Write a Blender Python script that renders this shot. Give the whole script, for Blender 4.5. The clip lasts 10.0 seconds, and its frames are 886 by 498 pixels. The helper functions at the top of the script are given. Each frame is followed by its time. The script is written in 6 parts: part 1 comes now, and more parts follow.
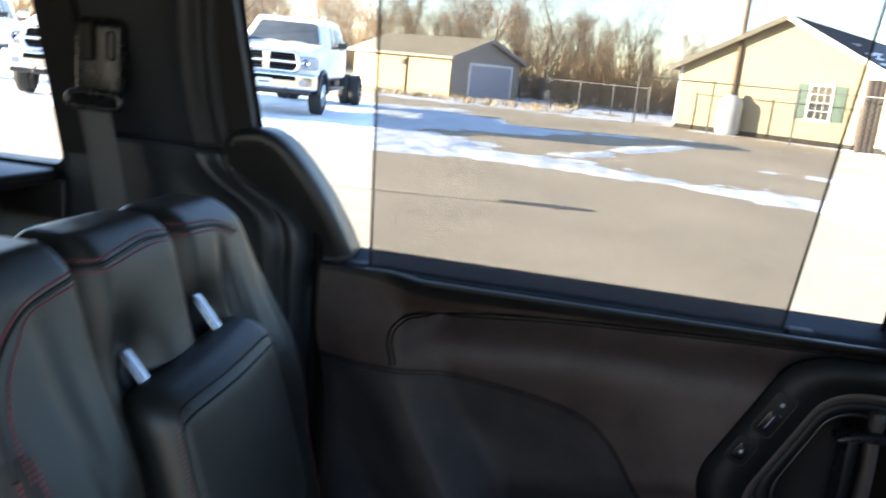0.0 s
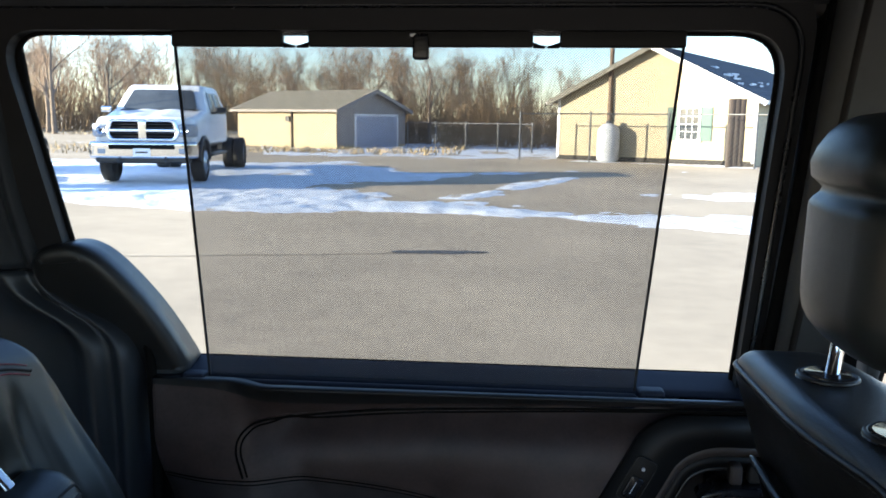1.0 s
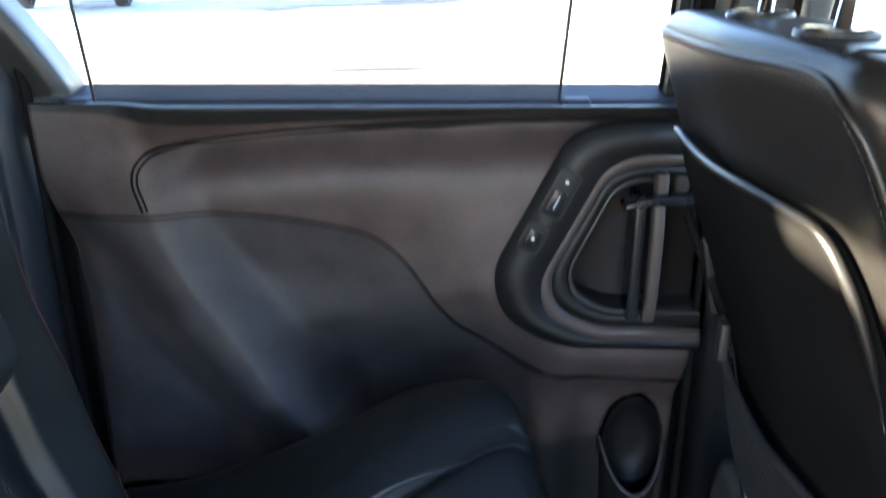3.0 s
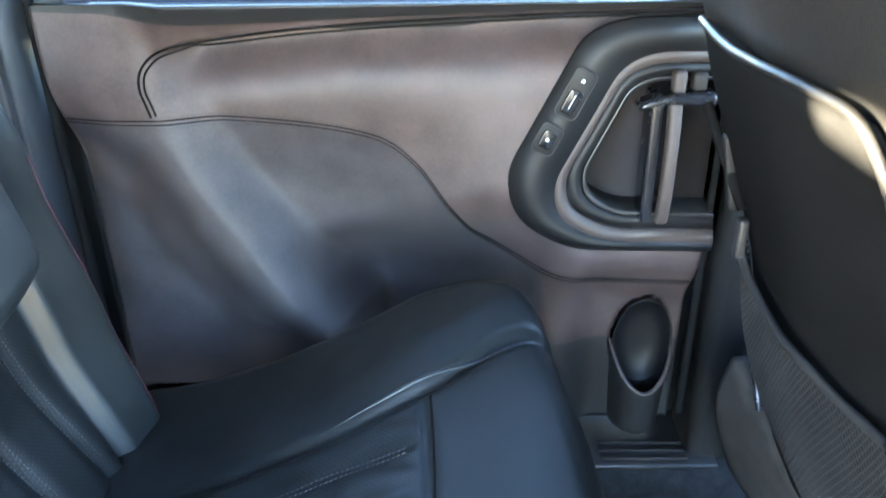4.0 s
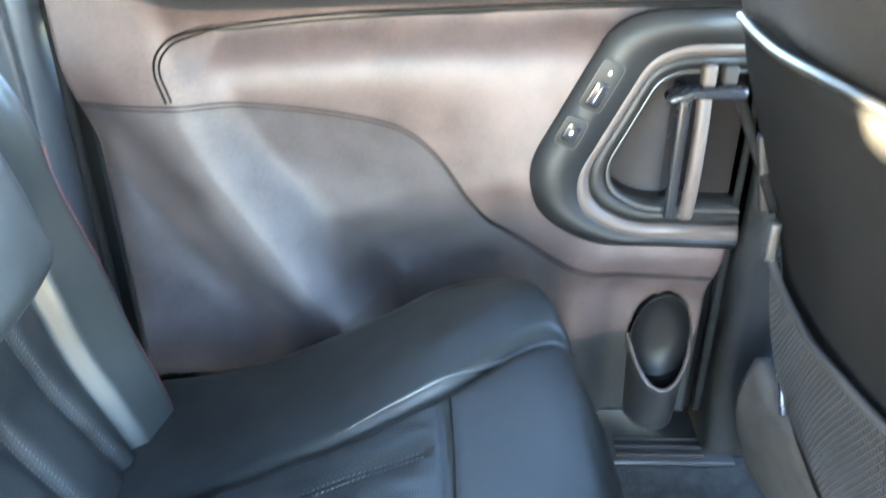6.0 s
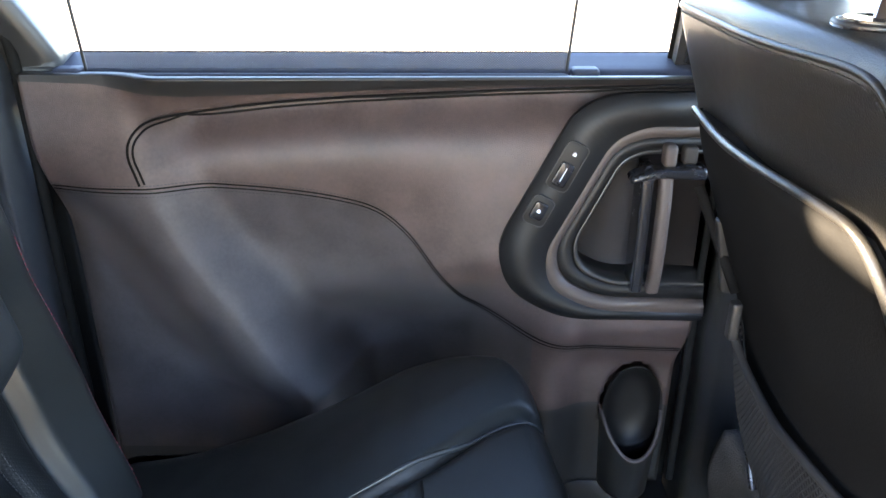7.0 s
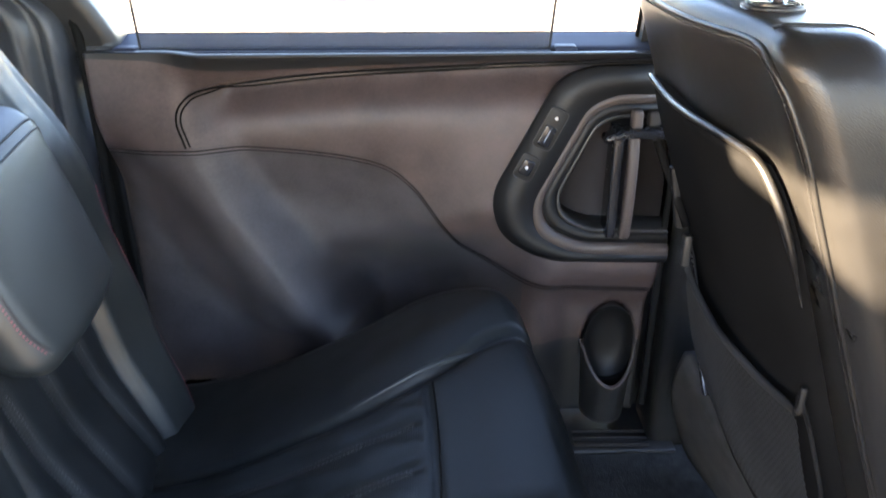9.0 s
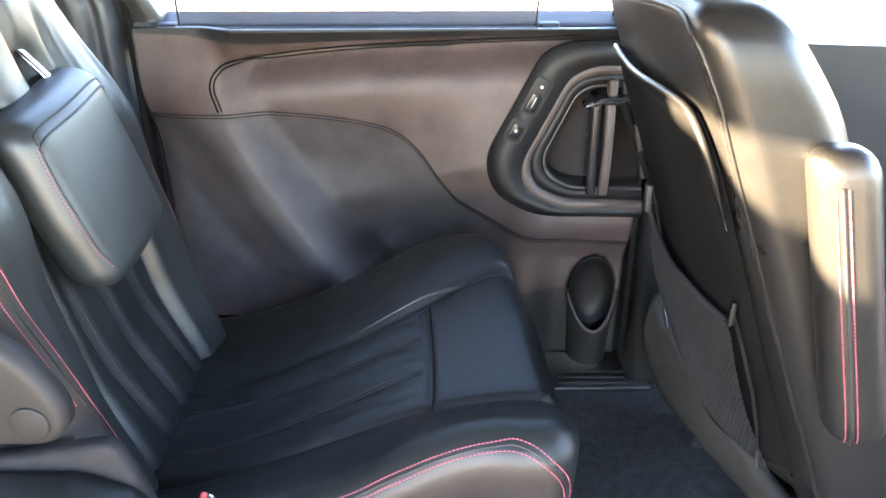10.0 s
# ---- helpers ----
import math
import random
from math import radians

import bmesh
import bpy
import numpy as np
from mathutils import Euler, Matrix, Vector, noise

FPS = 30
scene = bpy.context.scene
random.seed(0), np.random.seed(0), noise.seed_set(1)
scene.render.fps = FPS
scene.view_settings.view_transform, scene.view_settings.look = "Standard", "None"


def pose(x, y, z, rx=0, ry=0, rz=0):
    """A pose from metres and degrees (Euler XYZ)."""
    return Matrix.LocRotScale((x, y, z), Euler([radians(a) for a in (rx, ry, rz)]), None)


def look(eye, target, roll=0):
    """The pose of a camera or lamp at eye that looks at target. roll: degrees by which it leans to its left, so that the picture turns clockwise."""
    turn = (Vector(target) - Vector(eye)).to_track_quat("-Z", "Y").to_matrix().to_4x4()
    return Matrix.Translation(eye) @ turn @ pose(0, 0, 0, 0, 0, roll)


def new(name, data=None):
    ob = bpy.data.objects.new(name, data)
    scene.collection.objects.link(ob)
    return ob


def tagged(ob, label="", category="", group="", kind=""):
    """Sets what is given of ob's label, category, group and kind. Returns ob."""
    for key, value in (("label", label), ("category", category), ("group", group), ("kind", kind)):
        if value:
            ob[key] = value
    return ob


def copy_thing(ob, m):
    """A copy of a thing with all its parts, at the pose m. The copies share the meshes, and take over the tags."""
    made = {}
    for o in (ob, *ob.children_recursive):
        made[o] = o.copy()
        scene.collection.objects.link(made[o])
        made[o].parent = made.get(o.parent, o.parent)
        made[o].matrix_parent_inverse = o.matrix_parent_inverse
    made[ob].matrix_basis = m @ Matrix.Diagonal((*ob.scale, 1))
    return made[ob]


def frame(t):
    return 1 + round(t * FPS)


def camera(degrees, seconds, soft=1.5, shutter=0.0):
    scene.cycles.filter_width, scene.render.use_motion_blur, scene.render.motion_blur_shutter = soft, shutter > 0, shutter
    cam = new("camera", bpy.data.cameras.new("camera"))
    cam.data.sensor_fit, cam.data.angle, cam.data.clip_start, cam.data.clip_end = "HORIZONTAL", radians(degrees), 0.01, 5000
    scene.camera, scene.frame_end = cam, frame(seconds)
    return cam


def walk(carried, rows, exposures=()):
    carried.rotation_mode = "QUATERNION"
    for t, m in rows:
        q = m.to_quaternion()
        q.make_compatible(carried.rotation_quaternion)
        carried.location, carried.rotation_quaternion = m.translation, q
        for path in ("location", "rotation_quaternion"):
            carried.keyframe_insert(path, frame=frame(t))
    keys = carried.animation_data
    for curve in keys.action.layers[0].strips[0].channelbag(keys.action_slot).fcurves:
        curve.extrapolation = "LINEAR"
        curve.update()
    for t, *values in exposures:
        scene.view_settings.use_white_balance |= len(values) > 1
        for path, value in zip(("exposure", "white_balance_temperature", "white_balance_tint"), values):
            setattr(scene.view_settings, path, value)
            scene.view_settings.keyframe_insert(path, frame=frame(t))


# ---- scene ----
cam = camera(58.5, 10.0, soft=1.5, shutter=0.5)
PATH = [
    (0, (0.047, -1.237, 1.354), (-0.348, 0.672, 0.905), 5.6),
    (0.5, (0.110, -1.184, 1.407), (-0.171, 0.759, 1.026), 2.2),
    (1, (0.133, -1.163, 1.415), (-0.034, 0.803, 1.092), 0.6),
    (1.5, (0.13, -1.165, 1.418), (-0.006, 0.808, 1.121), -0.1),
    (2, (0.139, -1.15, 1.414), (0.037, 0.824, 1.108), -0.4),
    (2.5, (0.135, -1.171, 1.346), (0.091, 0.774, 0.883), 0.1),
    (3, (0.182, -1.115, 1.226), (0.147, 0.75, 0.504), -0.2),
    (4.3, (0.147, -1.125, 1.192), (0.107, 0.606, 0.192), -1.1),
    (4.5, (0.135, -1.136, 1.148), (0.056, 0.54, 0.059), -1.0),
    (5, (0.098, -1.149, 1.091), (0.001, 0.415, -0.152), 0.6),
    (5.5, (0.119, -1.132, 1.133), (0.015, 0.473, -0.057), -0.4),
    (6, (0.144, -1.089, 1.217), (0.093, 0.662, 0.252), -0.1),
    (7.5, (0.154, -1.087, 1.261), (0.167, 0.732, 0.431), 0.1),
    (8, (0.16, -1.116, 1.271), (0.168, 0.713, 0.461), -0.2),
    (8.5, (0.147, -1.187, 1.269), (0.164, 0.637, 0.449), -0.2),
    (9, (0.128, -1.288, 1.286), (0.163, 0.509, 0.408), 0.0),
    (9.5, (0.136, -1.413, 1.29), (0.155, 0.353, 0.351), 0.1),
    (10, (0.152, -1.486, 1.302), (0.153, 0.301, 0.405), -0.1),
]
EXPOSURES = [(0, 3.0, 7000, 22), (0.5, 2.45, 6300, 20), (2.2, 2.45, 6350, 21), (2.5, 2.45, 6350, 22), (3.0, 4.85, 7000, 22), (3.2, 5.75, 6900, 18), (4.3, 6.6, 7000, 15),
             (5.0, 6.95, 6800, 9), (5.5, 7.4, 7100, 11), (6.0, 7.55, 7600, 16), (6.2, 7.25, 7600, 19), (7.3, 5.6, 7700, 27), (8.5, 5.5, 7900, 28), (9.0, 5.45, 8000, 28), (9.5, 6.3, 8400, 25), (10, 6.2, 8500, 26)]
walk(cam, [(t, look(eye, target, roll)) for t, eye, target, roll in PATH], EXPOSURES)

# ---- light ----
SUN_AZ = (0.95, 0.312)          # the way the sunlight travels over the ground
SUN_EL = radians(11)
world = bpy.data.worlds.new("sky")
scene.world = world
world.use_nodes = True
wn = world.node_tree.nodes
sky = wn.new("ShaderNodeTexSky")
sky.sky_type = "NISHITA"
sky.sun_disc = False
sky.sun_elevation = SUN_EL
sky.sun_rotation = math.atan2(-SUN_AZ[0], -SUN_AZ[1])
sky.air_density, sky.dust_density, sky.ozone_density = 1.0, 0.4, 3.0
wn["Background"].inputs["Strength"].default_value = 0.14
world.node_tree.links.new(sky.outputs[0], wn["Background"].inputs["Color"])
sun = new("sun", bpy.data.lights.new("sun", "SUN"))
sun.data.energy, sun.data.angle, sun.data.color = 5.0, radians(0.5), (1.0, 0.94, 0.68)
sd = Vector((SUN_AZ[0] * math.cos(SUN_EL), SUN_AZ[1] * math.cos(SUN_EL), -math.sin(SUN_EL)))
sun.matrix_world = Matrix.Translation((-20, -25, 14)) @ sd.to_track_quat("-Z", "Y").to_matrix().to_4x4()


# ---- materials ----
def material(name, color, rough=0.5, metal=0.0, vary=0.15, scale=8.0, bump=0.0, bump_scale=200.0, bump_kind="noise",
             spec=0.5, tint=None, random_vary=0.0, coord="Object"):
    """A procedural surface: base colour with broad and fine variation, gloss variation and fine relief."""
    m = bpy.data.materials.new(name)
    m.use_nodes = True
    nt = m.node_tree
    n, l = nt.nodes, nt.links
    b = n["Principled BSDF"]
    b.inputs["Metallic"].default_value = metal
    b.inputs["Specular IOR Level"].default_value = spec
    tc = n.new("ShaderNodeTexCoord")
    big = n.new("ShaderNodeTexNoise")
    big.inputs["Scale"].default_value, big.inputs["Detail"].default_value = scale, 6
    fine = n.new("ShaderNodeTexNoise")
    fine.inputs["Scale"].default_value, fine.inputs["Detail"].default_value = scale * 12, 4
    for t in (big, fine):
        l.new(tc.outputs[coord], t.inputs["Vector"])
    mix = n.new("ShaderNodeMath")
    mix.operation = "MULTIPLY_ADD"
    mix.inputs[1].default_value = 0.4
    l.new(fine.outputs[0], mix.inputs[0])
    l.new(big.outputs[0], mix.inputs[2])
    ramp = n.new("ShaderNodeValToRGB")
    c = Vector(color)
    t2 = Vector(tint) if tint else c
    ramp.color_ramp.elements[0].position, ramp.color_ramp.elements[1].position = 0.45, 0.95
    ramp.color_ramp.elements[0].color = (*(c * (1 - vary)), 1)
    ramp.color_ramp.elements[1].color = (*(t2 * (1 + vary)), 1)
    l.new(mix.outputs[0], ramp.inputs[0])
    col = ramp.outputs[0]
    if random_vary:
        info = n.new("ShaderNodeObjectInfo")
        hsv = n.new("ShaderNodeHueSaturation")
        mr = n.new("ShaderNodeMapRange")
        mr.inputs["To Min"].default_value, mr.inputs["To Max"].default_value = 1 - random_vary, 1 + random_vary
        l.new(info.outputs["Random"], mr.inputs["Value"])
        l.new(mr.outputs[0], hsv.inputs["Value"])
        l.new(col, hsv.inputs["Color"])
        col = hsv.outputs[0]
    l.new(col, b.inputs["Base Color"])
    rr = n.new("ShaderNodeMapRange")
    rr.inputs["From Min"].default_value, rr.inputs["From Max"].default_value = 0.3, 1.1
    rr.inputs["To Min"].default_value, rr.inputs["To Max"].default_value = max(0.02, rough - 0.08), min(1, rough + 0.1)
    l.new(mix.outputs[0], rr.inputs["Value"])
    l.new(rr.outputs[0], b.inputs["Roughness"])
    if bump:
        if bump_kind == "noise":
            tex = n.new("ShaderNodeTexNoise")
            tex.inputs["Scale"].default_value, tex.inputs["Detail"].default_value = bump_scale, 5
            out = tex.outputs[0]
        else:
            tex = n.new("ShaderNodeTexVoronoi")
            tex.feature = "DISTANCE_TO_EDGE" if bump_kind == "grain" else "F1"
            tex.inputs["Scale"].default_value = bump_scale
            out = tex.outputs["Distance"]
        l.new(tc.outputs[coord], tex.inputs["Vector"])
        bp = n.new("ShaderNodeBump")
        bp.inputs["Strength"].default_value, bp.inputs["Distance"].default_value = bump, 0.6 / bump_scale
        l.new(out, bp.inputs["Height"])
        l.new(bp.outputs[0], b.inputs["Normal"])
    return m


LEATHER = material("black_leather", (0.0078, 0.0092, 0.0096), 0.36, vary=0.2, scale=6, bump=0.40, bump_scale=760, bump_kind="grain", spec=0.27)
# same black leather made paler: light on backrest and headrests put into the colour
LEATHER_LIT = material("lit_black_leather", (0.0142, 0.0168, 0.0172), 0.36, vary=0.12, scale=6, bump=0.30, bump_scale=760, bump_kind="grain", spec=0.62)
LEATHER_FRONT = material("front_leather", (0.0098, 0.0096, 0.0096), 0.31, vary=0.12, scale=6, bump=0.26, bump_scale=430, bump_kind="grain", spec=0.42)
# black leather with the bounced light on the inboard faces put into its colour
LEATHER_SIDE_LIT = material("lit_side_leather", (0.0200, 0.0158, 0.0150), 0.42, vary=0.3, scale=14, bump=0.42, bump_scale=430, bump_kind="grain", spec=0.42)
VINYL = material("door_vinyl", (0.060, 0.0405, 0.0372), 0.45, vary=0.34, scale=16, bump=0.5, bump_scale=520, bump_kind="grain", spec=0.42)
VINYL_LOW = material("lower_vinyl", (0.0425, 0.0355, 0.0365), 0.45, vary=0.34, scale=16, bump=0.5, bump_scale=520, bump_kind="grain", spec=0.42)
PLASTIC = material("black_plastic", (0.0150, 0.0148, 0.0152), 0.40, vary=0.15, scale=12, bump=0.2, bump_scale=900)
PLASTIC_GLOSS = material("gloss_black_plastic", (0.010, 0.011, 0.014), 0.25, vary=0.1, scale=10)
SILL_PLASTIC = material("sill_plastic", (0.026, 0.031, 0.048), 0.55, vary=0.1, scale=10, bump=0.15, bump_scale=900, spec=0.15)
SATIN = material("satin_trim", (0.050, 0.038, 0.0345), 0.48, vary=0.1, scale=8, bump=0.15, bump_scale=800, spec=0.35)
WELL_BROWN = material("grip_well_plastic", (0.024, 0.019, 0.0175), 0.5, vary=0.2, scale=12, bump=0.3, bump_scale=600, spec=0.35)
LINING = material("quarter_plastic", (0.027, 0.031, 0.038), 0.36, vary=0.15, scale=9, bump=0.2, bump_scale=800, spec=0.6)
# dark pillar trim lightened: windscreen light put into the base colour
PILLAR_LIT = material("lit_pillar_plastic", (0.062, 0.064, 0.066), 0.5, vary=0.12, scale=9, bump=0.25, bump_scale=700, spec=0.5)
GREY_PLASTIC = material("grey_trim_plastic", (0.021, 0.018, 0.0165), 0.58, vary=0.15, scale=6, bump=0.3, bump_scale=700, spec=0.25)
FRAME_PLASTIC = material("frame_plastic", (0.017, 0.017, 0.019), 0.6, vary=0.15, scale=12, bump=0.2, bump_scale=600, spec=0.25)
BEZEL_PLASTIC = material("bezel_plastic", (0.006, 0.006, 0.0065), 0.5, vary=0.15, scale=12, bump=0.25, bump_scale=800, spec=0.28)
RUBBER = material("rubber_seal", (0.008, 0.008, 0.008), 0.7, vary=0.15, scale=20, bump=0.2, bump_scale=400, spec=0.03)
HEADLINER = material("headliner_cloth", (0.085, 0.085, 0.088), 0.95, vary=0.1, scale=5, bump=0.4, bump_scale=600, spec=0.2)
CARPET = material("carpet", (0.038, 0.039, 0.039), 0.97, vary=0.40, scale=55, bump=1.0, bump_scale=300, spec=0.15)
CARPET_GREY = material("grey_carpet", (0.027, 0.0255, 0.025), 0.95, vary=0.35, scale=30, bump=0.8, bump_scale=380, spec=0.15)
SHIELD_FELT = material("shield_felt", (0.024, 0.022, 0.022), 0.9, vary=0.3, scale=26, bump=0.6, bump_scale=420, spec=0.15)
SHELL_PLASTIC = material("shell_plastic", (0.006, 0.006, 0.0062), 0.85, vary=0.2, scale=9, bump=0.4, bump_scale=500, spec=0.12)
SHELL_PLASTIC.node_tree.nodes["Principled BSDF"].inputs["IOR"].default_value = 1.12
CHROME = material("chrome", (0.75, 0.76, 0.78), 0.09, metal=1.0, vary=0.03, scale=20)
BELT = material("belt_webbing", (0.09, 0.09, 0.093), 0.8, vary=0.1, scale=30, bump=0.4, bump_scale=600)
RED_THREAD = material("red_thread", (0.29, 0.055, 0.075), 0.7, vary=0.25, scale=60)
GREY_THREAD = material("grey_thread", (0.045, 0.045, 0.048), 0.7, vary=0.2, scale=60)
BLACK_THREAD = material("black_thread", (0.008, 0.008, 0.009), 0.6, vary=0.2, scale=60)
SEAM_BLACK = material("seam_groove", (0.008, 0.0075, 0.0075), 0.9, vary=0.2, scale=60, spec=0.02)
RED_PLASTIC = material("red_plastic", (0.46, 0.026, 0.024), 0.35, vary=0.08, scale=30)
NET = material("net_cord", (0.014, 0.014, 0.0145), 0.95, vary=0.2, scale=60, spec=0.1)
WHITE_MARK = material("white_marking", (0.7, 0.7, 0.7), 0.5, vary=0.05, scale=30)
GLINT_WHITE = material("glint_white", (0.85, 0.86, 0.88), 0.35, vary=0.03, scale=30)
WALL_BODY = material("van_lining", (0.03, 0.03, 0.031), 0.7, vary=0.12, scale=5, bump=0.2, bump_scale=300)

ASPHALT = material("asphalt_lot", (0.38, 0.308, 0.222), 0.9, vary=0.14, scale=0.35, bump=0.15, bump_scale=60, tint=(0.45, 0.365, 0.26), spec=0.25)
TANK_PAINT = material("white_tank_paint", (0.50, 0.51, 0.53), 0.45, vary=0.06, scale=4)
SNOW = material("snow", (0.68, 0.71, 0.75), 0.6, vary=0.16, scale=2.6, bump=0.35, bump_scale=14, spec=0.3)
PAINT_WHITE = material("white_truck_paint", (0.78, 0.79, 0.80), 0.18, vary=0.02, scale=3)
TYRE = material("tyre_rubber", (0.018, 0.018, 0.018), 0.8, vary=0.2, scale=12, bump=0.3, bump_scale=60)
DARK_METAL = material("dark_steel", (0.025, 0.025, 0.027), 0.55, vary=0.2, scale=8)
STEEL = material("steel", (0.5, 0.5, 0.5), 0.35, metal=1.0, vary=0.1, scale=10)
DARK_GLASS = material("dark_glass", (0.055, 0.062, 0.066), 0.06, vary=0.3, scale=2, spec=1.0)
AMBER = material("amber_lens", (0.65, 0.22, 0.04), 0.2, vary=0.1, scale=20)
LAMP_GLASS = material("lamp_lens", (0.30, 0.32, 0.35), 0.10, vary=0.15, scale=30)
SIDING = material("yellow_siding", (0.39, 0.325, 0.21), 0.7, vary=0.06, scale=2, random_vary=0.05)
SIDING_SHED = material("cream_siding", (0.43, 0.345, 0.215), 0.75, vary=0.07, scale=2, random_vary=0.05)
SIDING_GREY = material("brown_grey_siding", (0.30, 0.265, 0.235), 0.75, vary=0.1, scale=2, random_vary=0.06)
ROOF = material("dark_shingle", (0.045, 0.05, 0.065), 0.85, vary=0.25, scale=4, bump=0.5, bump_scale=30, random_vary=0.15)
ROOF_BROWN = material("brown_shingle", (0.15, 0.138, 0.115), 0.85, vary=0.25, scale=4, bump=0.5, bump_scale=30, random_vary=0.15)
WHITE_TRIM = material("white_trim", (0.75, 0.74, 0.72), 0.5, vary=0.04, scale=6)
GREEN_PAINT = material("green_shutter_paint", (0.07, 0.13, 0.105), 0.5, vary=0.1, scale=8)
GARAGE_DOOR = material("garage_door_paint", (0.36, 0.37, 0.42), 0.5, vary=0.06, scale=4, random_vary=0.04)
BROWN_WOOD = material("brown_boards", (0.040, 0.029, 0.024), 0.8, vary=0.25, scale=6, bump=0.4, bump_scale=40, random_vary=0.15)
POLE_WOOD = material("pole_wood", (0.16, 0.11, 0.075), 0.85, vary=0.25, scale=5, bump=0.5, bump_scale=40)
GALV = material("galvanised_steel", (0.13, 0.13, 0.13), 0.55, metal=0.4, vary=0.12, scale=8)
BARK = material("bark", (0.16, 0.125, 0.10), 0.9, vary=0.3, scale=3, bump=0.6, bump_scale=20, random_vary=0.25)
TWIG = material("twigs", (0.23, 0.165, 0.12), 0.9, vary=0.3, scale=1.0, random_vary=0.3)
BRUSH = material("dry_brush", (0.17, 0.115, 0.07), 0.95, vary=0.35, scale=0.7)
GRASS = material("dry_grass", (0.36, 0.27, 0.15), 0.95, vary=0.3, scale=0.9)


def perforated(name, turn, spec):
    """Leather punched with small staggered holes; turn lays the pattern on the panel's own plane."""
    m = material(name, (0.0068, 0.0082, 0.0088), 0.36, vary=0.2, scale=10, spec=spec)
    n, l = m.node_tree.nodes, m.node_tree.links
    tc = n.new("ShaderNodeTexCoord")
    mp = n.new("ShaderNodeMapping")
    mp.inputs["Rotation"].default_value = turn
    l.new(tc.outputs["Object"], mp.inputs["Vector"])
    v = n.new("ShaderNodeTexVoronoi")
    v.voronoi_dimensions = "2D"
    v.inputs["Scale"].default_value, v.inputs["Randomness"].default_value = 230, 0.06
    l.new(mp.outputs[0], v.inputs["Vector"])
    r = n.new("ShaderNodeMapRange")
    r.inputs["From Min"].default_value, r.inputs["From Max"].default_value = 0.14, 0.30
    l.new(v.outputs["Distance"], r.inputs["Value"])
    b = n.new("ShaderNodeBump")
    b.inputs["Strength"].default_value, b.inputs["Distance"].default_value = 0.24, 0.0014
    l.new(r.outputs[0], b.inputs["Height"])
    l.new(b.outputs[0], n["Principled BSDF"].inputs["Normal"])
    return m


LEATHER_PERF = perforated("perforated_leather", (0, 0, radians(45)), 0.28)
LEATHER_PERF_BACK = perforated("perforated_back_leather", (radians(45), radians(90), 0), 0.60)


def glass_material(name, tint, rough=0.0):
    m = bpy.data.materials.new(name)
    m.use_nodes = True
    n, l = m.node_tree.nodes, m.node_tree.links
    n.remove(n["Principled BSDF"])
    tr, gl, mx, fr = (n.new("ShaderNodeBsdf" + k) if k in ("Transparent", "Glossy") else n.new("ShaderNode" + k)
                      for k in ("Transparent", "Glossy", "MixShader", "Fresnel"))
    tr.inputs[0].default_value = (*tint, 1)
    gl.inputs["Roughness"].default_value = rough
    fr.inputs["IOR"].default_value = 1.25
    l.new(fr.outputs[0], mx.inputs[0])
    l.new(tr.outputs[0], mx.inputs[1])
    l.new(gl.outputs[0], mx.inputs[2])
    l.new(mx.outputs[0], n["Material Output"].inputs["Surface"])
    return m


GLASS = glass_material("tinted_window_glass", (0.93, 0.95, 0.95))


def mesh_fabric(name, pitch, through_low, through_high):
    """Dark perforated screen cloth: rows of small holes that let part of the light straight through."""
    m = bpy.data.materials.new(name)
    m.use_nodes = True
    n, l = m.node_tree.nodes, m.node_tree.links
    b = n["Principled BSDF"]
    b.inputs["Base Color"].default_value = (0.030, 0.027, 0.024, 1)
    b.inputs["Roughness"].default_value = 0.8
    b.inputs["Specular IOR Level"].default_value = 0.1
    tc = n.new("ShaderNodeTexCoord")
    sep = n.new("ShaderNodeSeparateXYZ")
    l.new(tc.outputs["UV"], sep.inputs[0])

    def wave(axis):
        k = n.new("ShaderNodeMath")
        k.operation = "MULTIPLY"
        k.inputs[1].default_value = 2 * math.pi / pitch
        l.new(sep.outputs[axis], k.inputs[0])
        c = n.new("ShaderNodeMath")
        c.operation = "COSINE"
        l.new(k.outputs[0], c.inputs[0])
        return c.outputs[0]

    prod = n.new("ShaderNodeMath")
    prod.operation = "MULTIPLY"
    l.new(wave(0), prod.inputs[0])
    l.new(wave(1), prod.inputs[1])
    th = n.new("ShaderNodeMapRange")
    th.inputs["From Min"].default_value = -1.0
    th.inputs["To Min"].default_value, th.inputs["To Max"].default_value = through_low, through_high
    l.new(prod.outputs[0], th.inputs["Value"])
    col = n.new("ShaderNodeCombineColor")
    for i in range(3):
        l.new(th.outputs[0], col.inputs[i])
    tr = n.new("ShaderNodeBsdfTransparent")
    l.new(col.outputs[0], tr.inputs[0])
    add = n.new("ShaderNodeAddShader")
    l.new(b.outputs[0], add.inputs[0])
    l.new(tr.outputs[0], add.inputs[1])
    l.new(add.outputs[0], n["Material Output"].inputs["Surface"])
    return m


SCREEN = mesh_fabric("sunshade_screen_cloth", 0.0036, 0.24, 0.62)


# ---- building helpers ----
def sstep(a, b, x):
    t = min(1.0, max(0.0, (x - a) / (b - a)))
    return t * t * (3 - 2 * t)


def bell(d, w):
    return math.exp(-(d / w) ** 2)


def lerp_table(table, x):
    """Linear look-up in rows of (x, value)."""
    if x <= table[0][0]:
        return table[0][1]
    for (a, va), (b, vb) in zip(table, table[1:]):
        if x <= b:
            return va + (vb - va) * (x - a) / (b - a)
    return table[-1][1]


